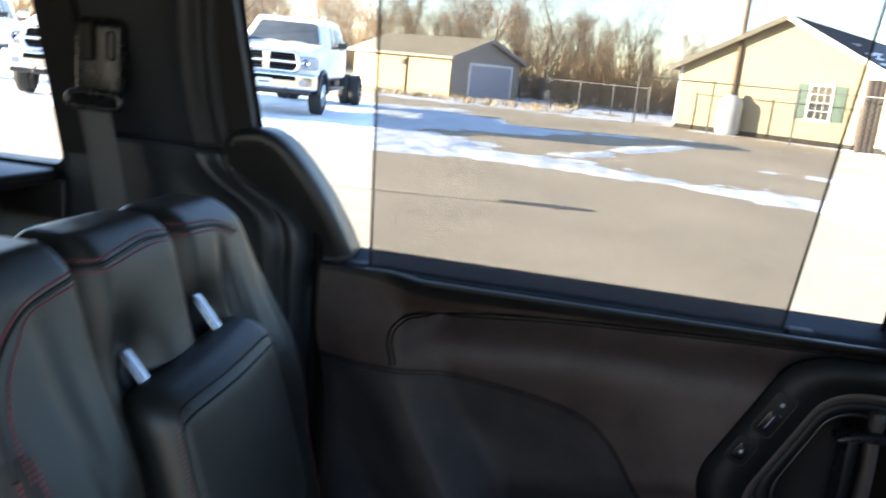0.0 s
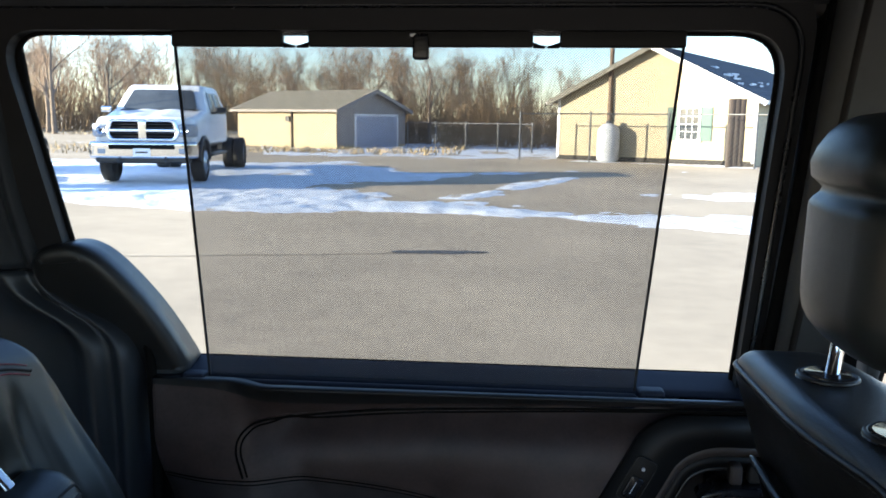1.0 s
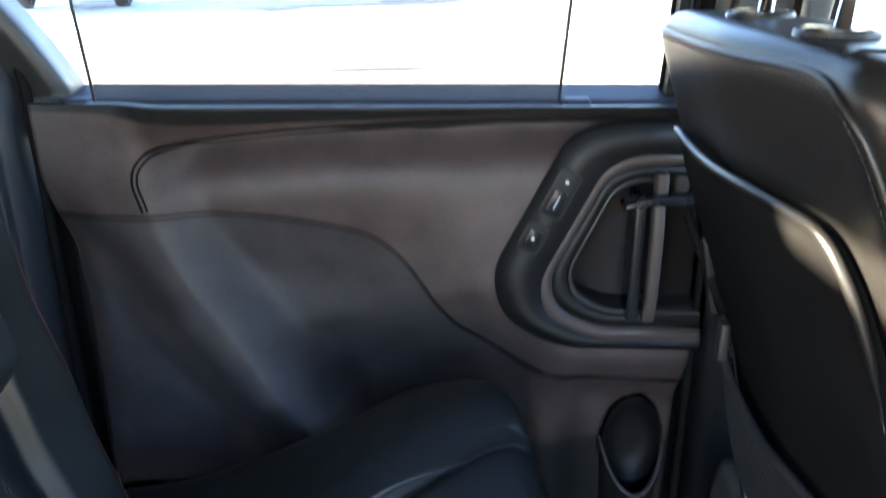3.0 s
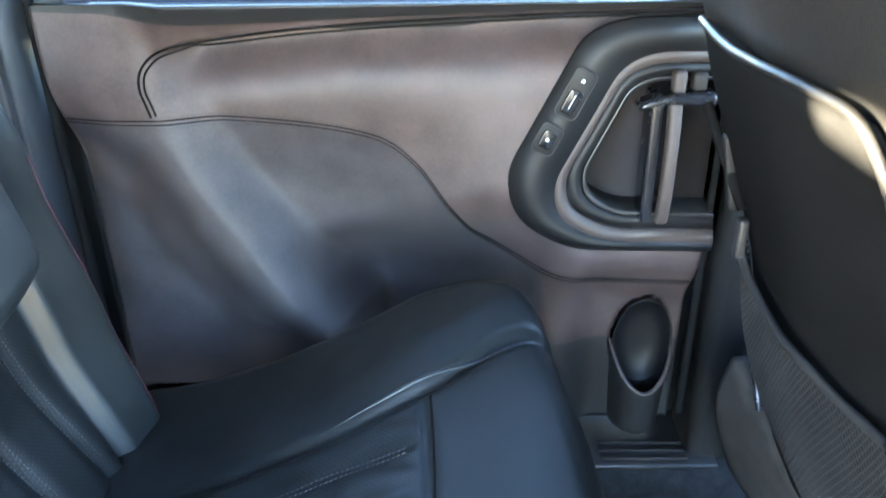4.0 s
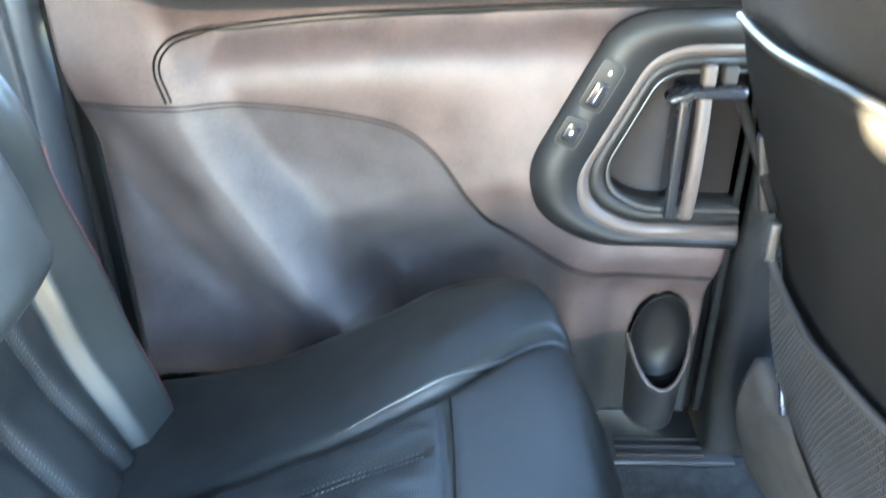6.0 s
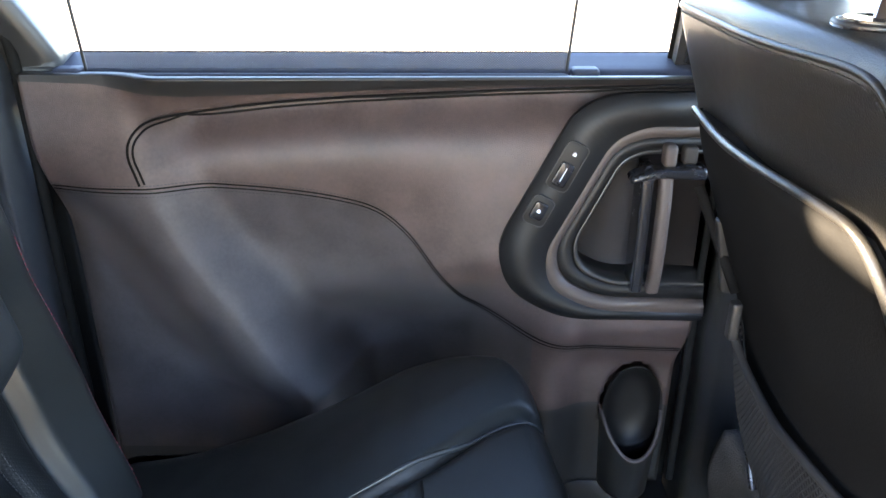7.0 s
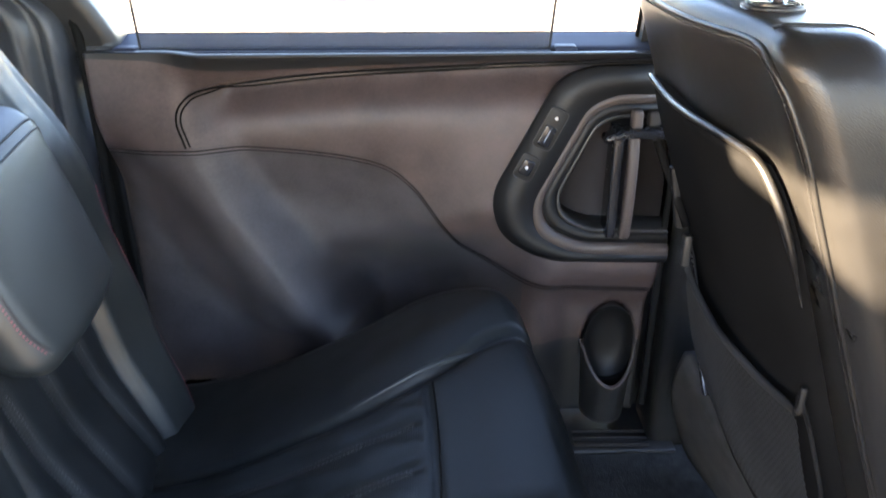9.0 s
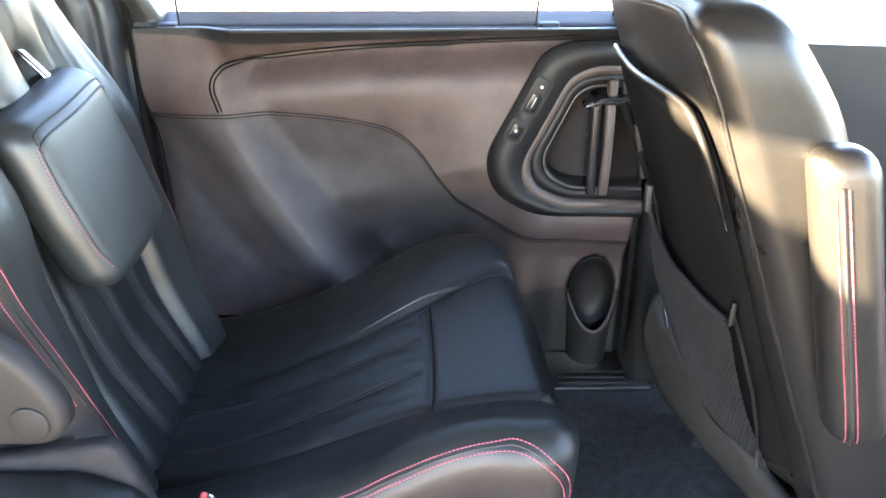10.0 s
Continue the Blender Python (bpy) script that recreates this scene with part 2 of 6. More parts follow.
def curve_table(table, x):
    """Smooth look-up through rows of (x, value)."""
    if x <= table[0][0]:
        return table[0][1]
    if x >= table[-1][0]:
        return table[-1][1]
    for i in range(len(table) - 1):
        (a, va), (b, vb) = table[i], table[i + 1]
        if x <= b:
            h = b - a
            ma = (vb - table[i - 1][1]) / (b - table[i - 1][0]) if i else (vb - va) / h
            mb = (table[i + 2][1] - va) / (table[i + 2][0] - a) if i + 2 < len(table) else (vb - va) / h
            t = (x - a) / h
            return (2 * t ** 3 - 3 * t * t + 1) * va + (t ** 3 - 2 * t * t + t) * h * ma + (3 * t * t - 2 * t ** 3) * vb + (t ** 3 - t * t) * h * mb


def thing(name, at=(0, 0, 0), label="", category="", group="", kind=""):
    ob = new(name)
    ob.location = at
    ob.empty_display_size = 0.05
    return tagged(ob, label, category, group, kind)


def place_under(ob, parent):
    if parent is not None:
        ob.parent = parent
        if parent.type == "EMPTY":
            ob.matrix_parent_inverse = Matrix.Translation(-parent.location)
    return ob


def part(name, bm, mat, parent=None, label="", smooth=True):
    """Links a bmesh as one mesh object under a thing or a part."""
    me = bpy.data.meshes.new(name)
    if smooth:
        for f in bm.faces:
            f.smooth = True
    bm.to_mesh(me)
    bm.free()
    me.materials.append(mat)
    ob = new(name, me)
    place_under(ob, parent)
    return tagged(ob, label)


def mesh_part(name, verts, faces, mat, parent=None, label="", smooth=True):
    me = bpy.data.meshes.new(name)
    me.from_pydata([tuple(v) for v in verts], [], faces)
    me.update()
    if smooth:
        me.polygons.foreach_set("use_smooth", [True] * len(me.polygons))
    me.materials.append(mat)
    ob = new(name, me)
    place_under(ob, parent)
    return tagged(ob, label)


def second_material(ob, mat, test):
    """Gives the faces whose middle passes the test another material."""
    ob.data.materials.append(mat)
    for p in ob.data.polygons:
        if test(p.center):
            p.material_index = 1


def soft_box(centre, half, r, n=(8, 8, 8), fn=None):
    """A closed box with round edges; fn moves each point, given relative to the centre."""
    cs = []
    for h, k in zip(half, n):
        rr = min(r, h * 0.98)
        edge = [h - rr * (1 - math.tan(radians(a))) for a in (45, 30, 15)]
        lo = -(h - rr)
        mid = [lo + (h - rr) * 2 * i / k for i in range(k + 1)]
        cs.append([-e for e in edge] + mid + edge[::-1])
    bm = bmesh.new()
    seen = {}

    def vert(p):
        key = tuple(round(v, 7) for v in p)
        if key not in seen:
            q = Vector(p)
            inner = Vector([max(-(h - min(r, h * .98)), min(h - min(r, h * .98), v)) for v, h in zip(p, half)])
            d = q - inner
            if d.length > 1e-9:
                d = d.normalized() * r
                q = inner + d
            if fn:
                q = Vector(fn(q))
            seen[key] = bm.verts.new(Vector(centre) + q)
        return seen[key]

    for ax in range(3):
        a, b = (ax + 1) % 3, (ax + 2) % 3
        for side in (-1, 1):
            for i in range(len(cs[a]) - 1):
                for j in range(len(cs[b]) - 1):
                    quad = []
                    for u, v in ((i, j), (i + 1, j), (i + 1, j + 1), (i, j + 1)):
                        p = [0, 0, 0]
                        p[ax], p[a], p[b] = side * half[ax], cs[a][u], cs[b][v]
                        quad.append(vert(p))
                    try:
                        bm.faces.new(quad if side > 0 else quad[::-1])
                    except ValueError:
                        pass
    return bm


def box(bm, lo, hi):
    """Adds a plain box from corner to corner."""
    v = [bm.verts.new((x, y, z)) for x in (lo[0], hi[0]) for y in (lo[1], hi[1]) for z in (lo[2], hi[2])]
    for f in ((0, 1, 3, 2), (4, 6, 7, 5), (0, 4, 5, 1), (2, 3, 7, 6), (0, 2, 6, 4), (1, 5, 7, 3)):
        bm.faces.new([v[i] for i in f])
    return v


def bevel(bm, w, seg=2):
    bmesh.ops.bevel(bm, geom=bm.edges[:], offset=w, segments=seg, affect="EDGES", profile=0.5, clamp_overlap=True)
    return bm


def box_bm(lo, hi, w=0.0, seg=2):
    bm = bmesh.new()
    box(bm, lo, hi)
    return bevel(bm, w, seg) if w else bm


def tube(bm, pts, r, sides=8, closed=False, caps=True):
    """A round bar along points; r is a number or a list."""
    pts = [Vector(p) for p in pts]
    k = len(pts)
    rings = []
    up = None
    for i, p in enumerate(pts):
        a = pts[i - 1] if (i or closed) else pts[i]
        b = pts[(i + 1) % k] if (i < k - 1 or closed) else pts[i]
        d = (b - a).normalized() if (b - a).length > 1e-9 else Vector((0, 0, 1))
        if up is None:
            up = Vector((0, 0, 1)) if abs(d.z) < 0.9 else Vector((1, 0, 0))
        s = d.cross(up).normalized()
        up = s.cross(d).normalized()
        rad = r[i] if isinstance(r, (list, tuple)) else r
        rings.append([bm.verts.new(p + rad * (s * math.cos(2 * math.pi * j / sides) + up * math.sin(2 * math.pi * j / sides)))
                      for j in range(sides)])
    for i in range(k if closed else k - 1):
        a, b = rings[i], rings[(i + 1) % k]
        for j in range(sides):
            bm.faces.new((a[j], b[j], b[(j + 1) % sides], a[(j + 1) % sides])[::-1])
    if caps and not closed:
        bm.faces.new(rings[0])
        bm.faces.new(rings[-1][::-1])
    return bm


def tube_bm(pts, r, sides=8, closed=False):
    return tube(bmesh.new(), pts, r, sides, closed)


def rounded(poly, radii, seg=6):
    """A closed 2D outline with its corners rounded."""
    out = []
    k = len(poly)
    for i in range(k):
        p, a, b = Vector(poly[i]), Vector(poly[i - 1]), Vector(poly[(i + 1) % k])
        r = radii[i] if isinstance(radii, (list, tuple)) else radii
        if r <= 0:
            out.append(tuple(p))
            continue
        da, db = (a - p).normalized(), (b - p).normalized()
        r = min(r, (a - p).length * 0.48, (b - p).length * 0.48)
        p0, p1 = p + da * r, p + db * r
        for j in range(seg + 1):
            t = j / seg
            out.append(tuple((1 - t) ** 2 * p0 + 2 * t * (1 - t) * p + t * t * p1))
    return out


def spline(pts, per=8, closed=False):
    """A smooth line through points."""
    pts = [Vector(p) for p in pts]
    k = len(pts)
    out = []
    for i in range(k if closed else k - 1):
        p0 = pts[i - 1] if (i or closed) else pts[0]
        p1, p2 = pts[i], pts[(i + 1) % k]
        p3 = pts[(i + 2) % k] if (closed or i + 2 < k) else pts[-1]
        for j in range(per):
            t = j / per
            out.append(0.5 * ((2 * p1) + (p2 - p0) * t + (2 * p0 - 5 * p1 + 4 * p2 - p3) * t * t + (3 * p1 - p0 - 3 * p2 + p3) * t ** 3))
    if not closed:
        out.append(pts[-1])
    return out


def plate(outline, to_world, depth, edge=0.0, seg=2):
    """A solid plate: an outline (a, b), lifted by to_world(a, b, d), with d from 0 (back) to depth (front), its front rim rounded by edge."""
    bm = bmesh.new()
    c = Vector((sum(p[0] for p in outline) / len(outline), sum(p[1] for p in outline) / len(outline)))
    levels = [(0.0, 0.0), (depth - edge, 0.0)]
    for j in range(1, seg + 1):
        a = math.pi / 2 * j / seg
        levels.append((depth - edge + edge * math.sin(a), edge * (1 - math.cos(a))))
    rings = []
    k = len(outline)
    nrm = []
    for i in range(k):
        t = (Vector(outline[(i + 1) % k]) - Vector(outline[i - 1]))
        nn = Vector((t.y, -t.x))
        nrm.append(nn.normalized() if nn.length > 1e-9 else Vector((0, 0)))
    area = sum(outline[i - 1][0] * outline[i][1] - outline[i][0] * outline[i - 1][1] for i in range(k))
    sg = 1 if area > 0 else -1
    for d, inset in levels:
        rings.append([bm.verts.new(to_world(p[0] - sg * nn.x * inset, p[1] - sg * nn.y * inset, d)) for p, nn in zip(outline, nrm)])
    for a, b in zip(rings, rings[1:]):
        for i in range(k):
            bm.faces.new((a[i], a[(i + 1) % k], b[(i + 1) % k], b[i]))
    bm.faces.new(rings[-1])
    bm.faces.new(rings[0][::-1])
    bmesh.ops.recalc_face_normals(bm, faces=bm.faces[:])
    return bm


def ring_plate(outer, inner, to_world, depth, lip=0.0):
    """A frame between two outlines of equal point count; lip lifts the outer rim, or the inner one when negative."""
    bm = bmesh.new()
    k = len(outer)
    do, di = depth + max(lip, 0), depth + max(-lip, 0)
    ro0 = [bm.verts.new(to_world(a, b, 0)) for a, b in outer]
    ro1 = [bm.verts.new(to_world(a, b, do)) for a, b in outer]
    ri1 = [bm.verts.new(to_world(a, b, di)) for a, b in inner]
    ri0 = [bm.verts.new(to_world(a, b, 0)) for a, b in inner]
    for a, b in ((ro0, ro1), (ro1, ri1), (ri1, ri0), (ri0, ro0)):
        for i in range(k):
            bm.faces.new((a[i], a[(i + 1) % k], b[(i + 1) % k], b[i]))
    bmesh.ops.recalc_face_normals(bm, faces=bm.faces[:])
    return bm


def resample(line, step):
    line = [Vector(p) for p in line]
    out, left = [line[0]], step
    for a, b in zip(line, line[1:]):
        d = (b - a).length
        pos = 0.0
        while d - pos >= left:
            pos += left
            out.append(a.lerp(b, pos / d))
            left = step
        left -= d - pos
    return out


def stitches(line, step=0.0075, length=0.0052, r=0.0009, lift=Vector((0, 0, 0))):
    """A row of single thread stitches along a line, one mesh."""
    bm = bmesh.new()
    pts = resample(line, step)
    for a, b in zip(pts, pts[1:]):
        d = b - a
        if d.length < 1e-6 or d.length > step * 3:
            continue
        d.normalize()
        m = (a + b) / 2 + lift
        up = Vector((0, 0, 1)) if abs(d.z) < 0.9 else Vector((1, 0, 0))
        up = d.cross(up).normalized().cross(d)
        tube(bm, [m - d * length / 2, m - d * length / 4 + lift * 0, m + d * length / 4, m + d * length / 2], [r * 0.5, r, r, r * 0.5], 5)
    return bm


def sheet_bm(f, nu, nv, thick, back):
    """A thick sheet: f(u, v) for u, v from 0 to 1 gives the front; back is the way to its rear side."""
    bm = bmesh.new()
    back = Vector(back) * thick
    fr = [[bm.verts.new(f(i / nu, j / nv)) for j in range(nv + 1)] for i in range(nu + 1)]
    bk = [[bm.verts.new(fr[i][j].co + back) for j in range(nv + 1)] for i in range(nu + 1)]
    for g, flip in ((fr, False), (bk, True)):
        for i in range(nu):
            for j in range(nv):
                q = (g[i][j], g[i + 1][j], g[i + 1][j + 1], g[i][j + 1])
                bm.faces.new(q[::-1] if flip else q)
    rim = [(i, 0) for i in range(nu)] + [(nu, j) for j in range(nv)] + [(i, nv) for i in range(nu, 0, -1)] + [(0, j) for j in range(nv, 0, -1)]
    for (a, b), (c, d) in zip(rim, rim[1:] + rim[:1]):
        bm.faces.new((fr[a][b], bk[a][b], bk[c][d], fr[c][d]))
    bmesh.ops.recalc_face_normals(bm, faces=bm.faces[:])
    return bm


from mathutils.bvhtree import BVHTree


def on_surface(ob, pts, way, lift=0.001, back=0.3, reach=5.0):
    """Points dropped onto a mesh along a direction, lifted off it a little; those that miss are left out."""
    me = ob.data
    tree = BVHTree.FromPolygons([v.co for v in me.vertices], [p.vertices for p in me.polygons])
    way = Vector(way).normalized()
    out = []
    for p in pts:
        hit, nrm, _, _ = tree.ray_cast(Vector(p) - way * back, way, back + reach)
        if hit is not None:
            out.append(hit - way * lift)
    return out


# ---- the van: shell ----
FLOOR = 0.262


def lean_y(z, at=0.03):
    """The side glass leans inwards towards the roof."""
    return at - 0.32 * (z - 1.04)


def on_lean(a, b, d):
    return (a, lean_y(b) - d, b)


def flat_at(y):
    return lambda a, b, d: (a, y - d, b)


floor = part("floor", box_bm((-1.95, -1.74, 0.20), (2.12, 0.06, FLOOR), 0.004), CARPET)
tagged(floor, "dark charcoal carpet on the van floor", "floor", kind="structure")


def ceiling_face(u, v):
    x, y = -1.95 + 3.17 * u, -1.76 + 1.66 * v
    return (x, y, 1.572 - 0.022 * sstep(0.82, 1.0, v) - 0.022 * sstep(0.18, 0.0, v) + 0.002 * math.sin(x * 3))


ceiling = part("ceiling", sheet_bm(ceiling_face, 24, 24, 0.05, (0, 0, 1)), HEADLINER)
tagged(ceiling, "dark grey cloth headliner of the van roof", "ceiling", kind="structure")


def framed_wall(name, outer, inner, to_world, depth, mat, label):
    ob = part(name, ring_plate(rounded(outer, 0.004, 6), rounded(inner, 0.022, 6), to_world, depth), mat, smooth=False)
    return tagged(ob, label, "wall", kind="structure")


framed_wall("wall_quarter", [(-1.95, 1.095), (-0.80, 1.095), (-0.80, 1.575), (-1.95, 1.575)],
            [(-1.80, 1.125), (-0.880, 1.125), (-0.862, 1.50), (-1.80, 1.50)], on_lean, 0.05, PLASTIC,
            "black trim round the rear quarter window")
framed_wall("wall_front_door", [(0.600, FLOOR), (1.75, FLOOR), (1.75, 1.575), (0.600, 1.575)],
            [(0.68, 0.985), (1.62, 0.955), (1.35, 1.50), (0.69, 1.50)], lambda a, b, d: (a, lean_y(max(b, 1.04), 0.06) - d, b), 0.05, PLASTIC,
            "black front door lining with its window")
framed_wall("wall_side_middle", [(-0.75, 0.25), (0.78, 0.25), (0.78, 1.66), (-0.75, 1.66)],
            [(-0.62, 0.32), (0.70, 0.32), (0.70, 1.61), (-0.62, 1.61)], flat_at(-1.72), 0.06, WALL_BODY,
            "dark frame of the other side doorway, standing open")
framed_wall("wall_side_rear", [(-1.95, 0.25), (-0.752, 0.25), (-0.752, 1.66), (-1.95, 1.66)],
            [(-1.80, 1.10), (-0.85, 1.10), (-0.85, 1.50), (-1.80, 1.50)], flat_at(-1.72), 0.06, WALL_BODY,
            "dark lining with a rear side window")
framed_wall("wall_side_front", [(0.782, 0.25), (2.12, 0.25), (2.12, 1.0), (0.782, 1.66)],
            [(0.86, 1.05), (1.70, 1.05), (1.55, 1.50), (0.86, 1.50)], flat_at(-1.72), 0.06, WALL_BODY,
            "dark lining with a front side window")
# unseen tailgate opening, outline cut to throw the sun patch onto the front seat
framed_wall("wall_rear", [(-1.72, 0.25), (-1.2, 0.25), (-0.6, 0.25), (0.06, 0.25), (0.06, 1.60), (-0.6, 1.60), (-1.2, 1.60), (-1.72, 1.60)],
            [(-1.62, 1.365), (-1.55, 1.398), (-1.445, 1.466), (-1.405, 1.490), (-1.318, 1.498), (-1.318, 1.524), (-1.36, 1.535), (-1.60, 1.54)], lambda a, b, d: (-1.95 - d, a, b), 0.05, WALL_BODY,
            "unseen dark tailgate lining, opening cut to shape the sun patch")
framed_wall("wall_front", [(-1.72, 0.25), (0.06, 0.25), (0.06, 1.62), (-1.72, 1.62)],
            [(-1.62, 1.00), (-0.10, 1.00), (-0.20, 1.55), (-1.54, 1.55)], lambda a, b, d: (2.10 + d - 1.45 * max(0.0, b - 0.97), a, b), 0.05, WALL_BODY,
            "dark dashboard wall below the windscreen")

# rear quarter lining and the pillar with its seat belt
quarter = thing("quarter_trim", (-0.9, -0.02, 0.30), "black moulded plastic quarter lining behind the sliding door", "trim", kind="structure")


def quarter_edge(z):
    """The lining's front edge along the door opening."""
    return curve_table(((0.30, -0.425), (1.016, -0.425), (1.072, -0.430), (1.106, -0.455), (1.135, -0.505), (1.162, -0.540), (1.194, -0.551),
                        (1.252, -0.558), (1.34, -0.558), (1.42, -0.549), (1.58, -0.54)), z)


def quarter_face(x, z):
    """Flat lining with two soft upright ridges beside its front edge."""
    u = quarter_edge(z) - x
    h = curve_table(((0.0, -0.045), (0.006, -0.008), (0.016, 0.012), (0.028, 0.008), (0.038, 0.002), (0.052, 0.016), (0.066, 0.020), (0.09, 0.010), (0.14, 0.002), (0.22, 0.0)), u)
    return -0.055 - 0.30 * max(0.0, z - 1.19) - h


def quarter_part(name, x0, z0, z1, n):
    def face(u, v):
        z = z0 + (z1 - z0) * v
        x = quarter_edge(z) + (x0 - quarter_edge(z)) * u ** 1.8
        return (x, quarter_face(x, z), z)
    return part(name, sheet_bm(face, 60, n, 0.006, (0, 1, 0)), LINING, quarter)


quarter_part("lower_lining", -0.872, FLOOR, 1.186, 90)
quarter_part("pillar_lining", -0.868, 1.190, 1.575, 40)
part("pillar_side", box_bm((-0.872, -0.05, 1.10), (-0.862, 0.02, 1.575), 0.003), PLASTIC, quarter)
part("rear_lining", box_bm((-1.94, -0.055, FLOOR), (-0.874, 0.02, 1.10), 0.006), PLASTIC, quarter)
part("seam_shadow", box_bm((-0.86, -0.040, 1.180), (-0.56, -0.030, 1.196), 0.002), RUBBER, quarter)
part("door_seal", tube_bm([(quarter_edge(z) + 0.012, -0.030 - 0.30 * max(0.0, z - 1.19), z) for z in [0.5 + 0.02 * i for i in range(54)]], 0.008, 8), RUBBER, quarter)
shelf = part("shelf", box_bm((-1.90, -0.20, 1.095), (-0.885, -0.056, 1.12), 0.008), PLASTIC, quarter)
part("shelf_edge", box_bm((-1.90, -0.212, 1.04), (-0.875, -0.2, 1.118), 0.005), SILL_PLASTIC, quarter)
part("shelf_latch", box_bm((-1.04, -0.16, 1.121), (-0.985, -0.13, 1.132), 0.004), PLASTIC_GLOSS, quarter)

belt = thing("seat_belt", (-0.74, -0.13, 1.19), "grey seat belt webbing on a black height adjuster", "seat belt")
part("adjuster", soft_box((-0.755, -0.118, 1.315), (0.040, 0.020, 0.062), 0.016, (4, 2, 4)), PLASTIC_GLOSS, belt)
part("guide_loop", tube_bm([(-0.797 + 0.090 * a, -0.142, 1.240 + 0.022 * b) for a, b in rounded([(0, 0), (1, 0), (1, 1), (0, 1)], 0.3, 5)], 0.006, 8, True), PLASTIC_GLOSS, belt)
part("slider_button", soft_box((-0.725, -0.140, 1.335), (0.008, 0.006, 0.022), 0.005, (2, 2, 2)), PLASTIC, belt)
part("slider_cover", soft_box((-0.765, -0.142, 1.34), (0.011, 0.007, 0.030), 0.006, (2, 2, 3)), GREY_PLASTIC, belt)
part("webbing", sheet_bm(lambda u, v: (-0.784 + 0.056 * u + 0.085 * v, -0.140 - 0.02 * v * v, 1.245 - 0.36 * v), 4, 16, 0.0015, (0, 1, 0)), BELT, belt)

part("gap_filler", box_bm((-0.86, 0.040, FLOOR), (-0.42, 0.075, 1.06), 0.004), RUBBER, quarter)

# ---- the sliding door ----
door = thing("sliding_door", (0.04, 0.02, 0.30), "closed sliding van door lined in grey-brown vinyl and black plastic", "car door")


BEZ = rounded([(0.545, 0.652), (0.545, 1.000), (0.385, 0.998), (0.335, 0.978), (0.232, 0.775), (0.250, 0.705), (0.330, 0.655)], [0, 0, .03, .05, .06, .05, .06], 6)
HOLE = rounded([(0.545, 0.685), (0.545, 0.938), (0.430, 0.938), (0.392, 0.920), (0.318, 0.770), (0.328, 0.722), (0.385, 0.690)], [0, 0, .03, .04, .05, .04, .04], 6)
HO2 = [(a + (0.445 - a) * 0.20 if a < 0.54 else a, b + (0.81 - b) * 0.16) for a, b in HOLE]
HO3 = [(a + (0.445 - a) * 0.25 if a < 0.54 else a, b + (0.81 - b) * 0.21) for a, b in HOLE]
HMID = [(a + (0.445 - a) * 0.08 if a < 0.54 else a + 0.02, b + (0.81 - b) * 0.06) for a, b in HOLE]
HOUT = [(a - (0.445 - a) * 0.14 if a < 0.54 else a, b - (0.81 - b) * 0.14) for a, b in HOLE]


ARC = [(-0.267, 0.867), (-0.271, 0.883), (-0.276, 0.905), (-0.274, 0.925), (-0.264, 0.942), (-0.244, 0.957), (-0.205, 0.968), (-0.10, 0.983), (0.015, 0.993), (0.25, 1.005), (0.535, 1.014)]
ESS = [(-0.402, 0.859), (-0.35, 0.860), (-0.275, 0.862), (-0.17, 0.857), (-0.073, 0.848), (0.002, 0.835), (0.059, 0.816), (0.101, 0.781), (0.131, 0.741), (0.160, 0.697),
       (0.190, 0.652), (0.235, 0.618), (0.300, 0.597), (0.38, 0.588), (0.535, 0.576)]


def in_outline(line, x, z):
    odd = False
    for (xa, za), (xb, zb) in zip(line, line[1:] + line[:1]):
        if (za > z) != (zb > z) and x < xa + (xb - xa) * (z - za) / (zb - za):
            odd = not odd
    return odd


def panel_y(x, z):
    """The lining's face: a recess right of a slanting fillet, deeper towards the bottom and under the top ledge."""
    edge_x = curve_table(((0.50, -0.02), (0.56, -0.065), (0.62, -0.105), (0.70, -0.155), (0.78, -0.200), (0.86, -0.232), (0.93, -0.248), (1.02, -0.25)), z)
    s = sstep(-0.035, 0.060, x - edge_x)
    front = sstep(0.02, 0.27, x)
    amp = 0.024 + 0.032 * sstep(0.95, 0.74, z)
    y = -0.050 + amp * s - (amp - 0.010) * s * front
    y += 0.068 * sstep(-0.05, -0.22, x - edge_x) * sstep(0.94, 0.78, z)
    y += 0.100 * sstep(0.030, -0.150, z - (0.645 + 0.30 * (x + 0.05))) * s * sstep(0.36, 0.20, x)
    y += 0.055 * sstep(0.64, 0.52, z) * sstep(0.28, 0.40, x)
    y += 0.12 * min(0.22, max(0.0, lerp_table(ESS, x) - 0.01 - z)) * sstep(-0.01, 0.09, x - edge_x) * sstep(0.34, 0.20, x)
    top = lerp_table(((-0.28, 0.945), (-0.20, 0.969), (0.02, 0.990), (0.25, 1.001), (0.55, 1.010)), x)
    dz = z - (top - 0.012)
    y += 0.052 * bell(dz, 0.046 if dz < 0 else 0.020) * sstep(-0.262, -0.20, x)
    ledge = sstep(top - 0.004, top + 0.005, z) * sstep(-0.29, -0.22, x)
    y += (-0.048 - 0.030 * sstep(top, 1.03, z) - y) * ledge
    if x > 0.32 and 0.68 < z < 0.95 and in_outline(HMID, x, z):
        y += 0.062
    if math.hypot((x - 0.474) / 0.050, (z - 0.450) / 0.083) < 1:
        y += 0.055
    return y


X0, X1, Z0, Z1 = -0.404, 0.537, 0.285, 1.022


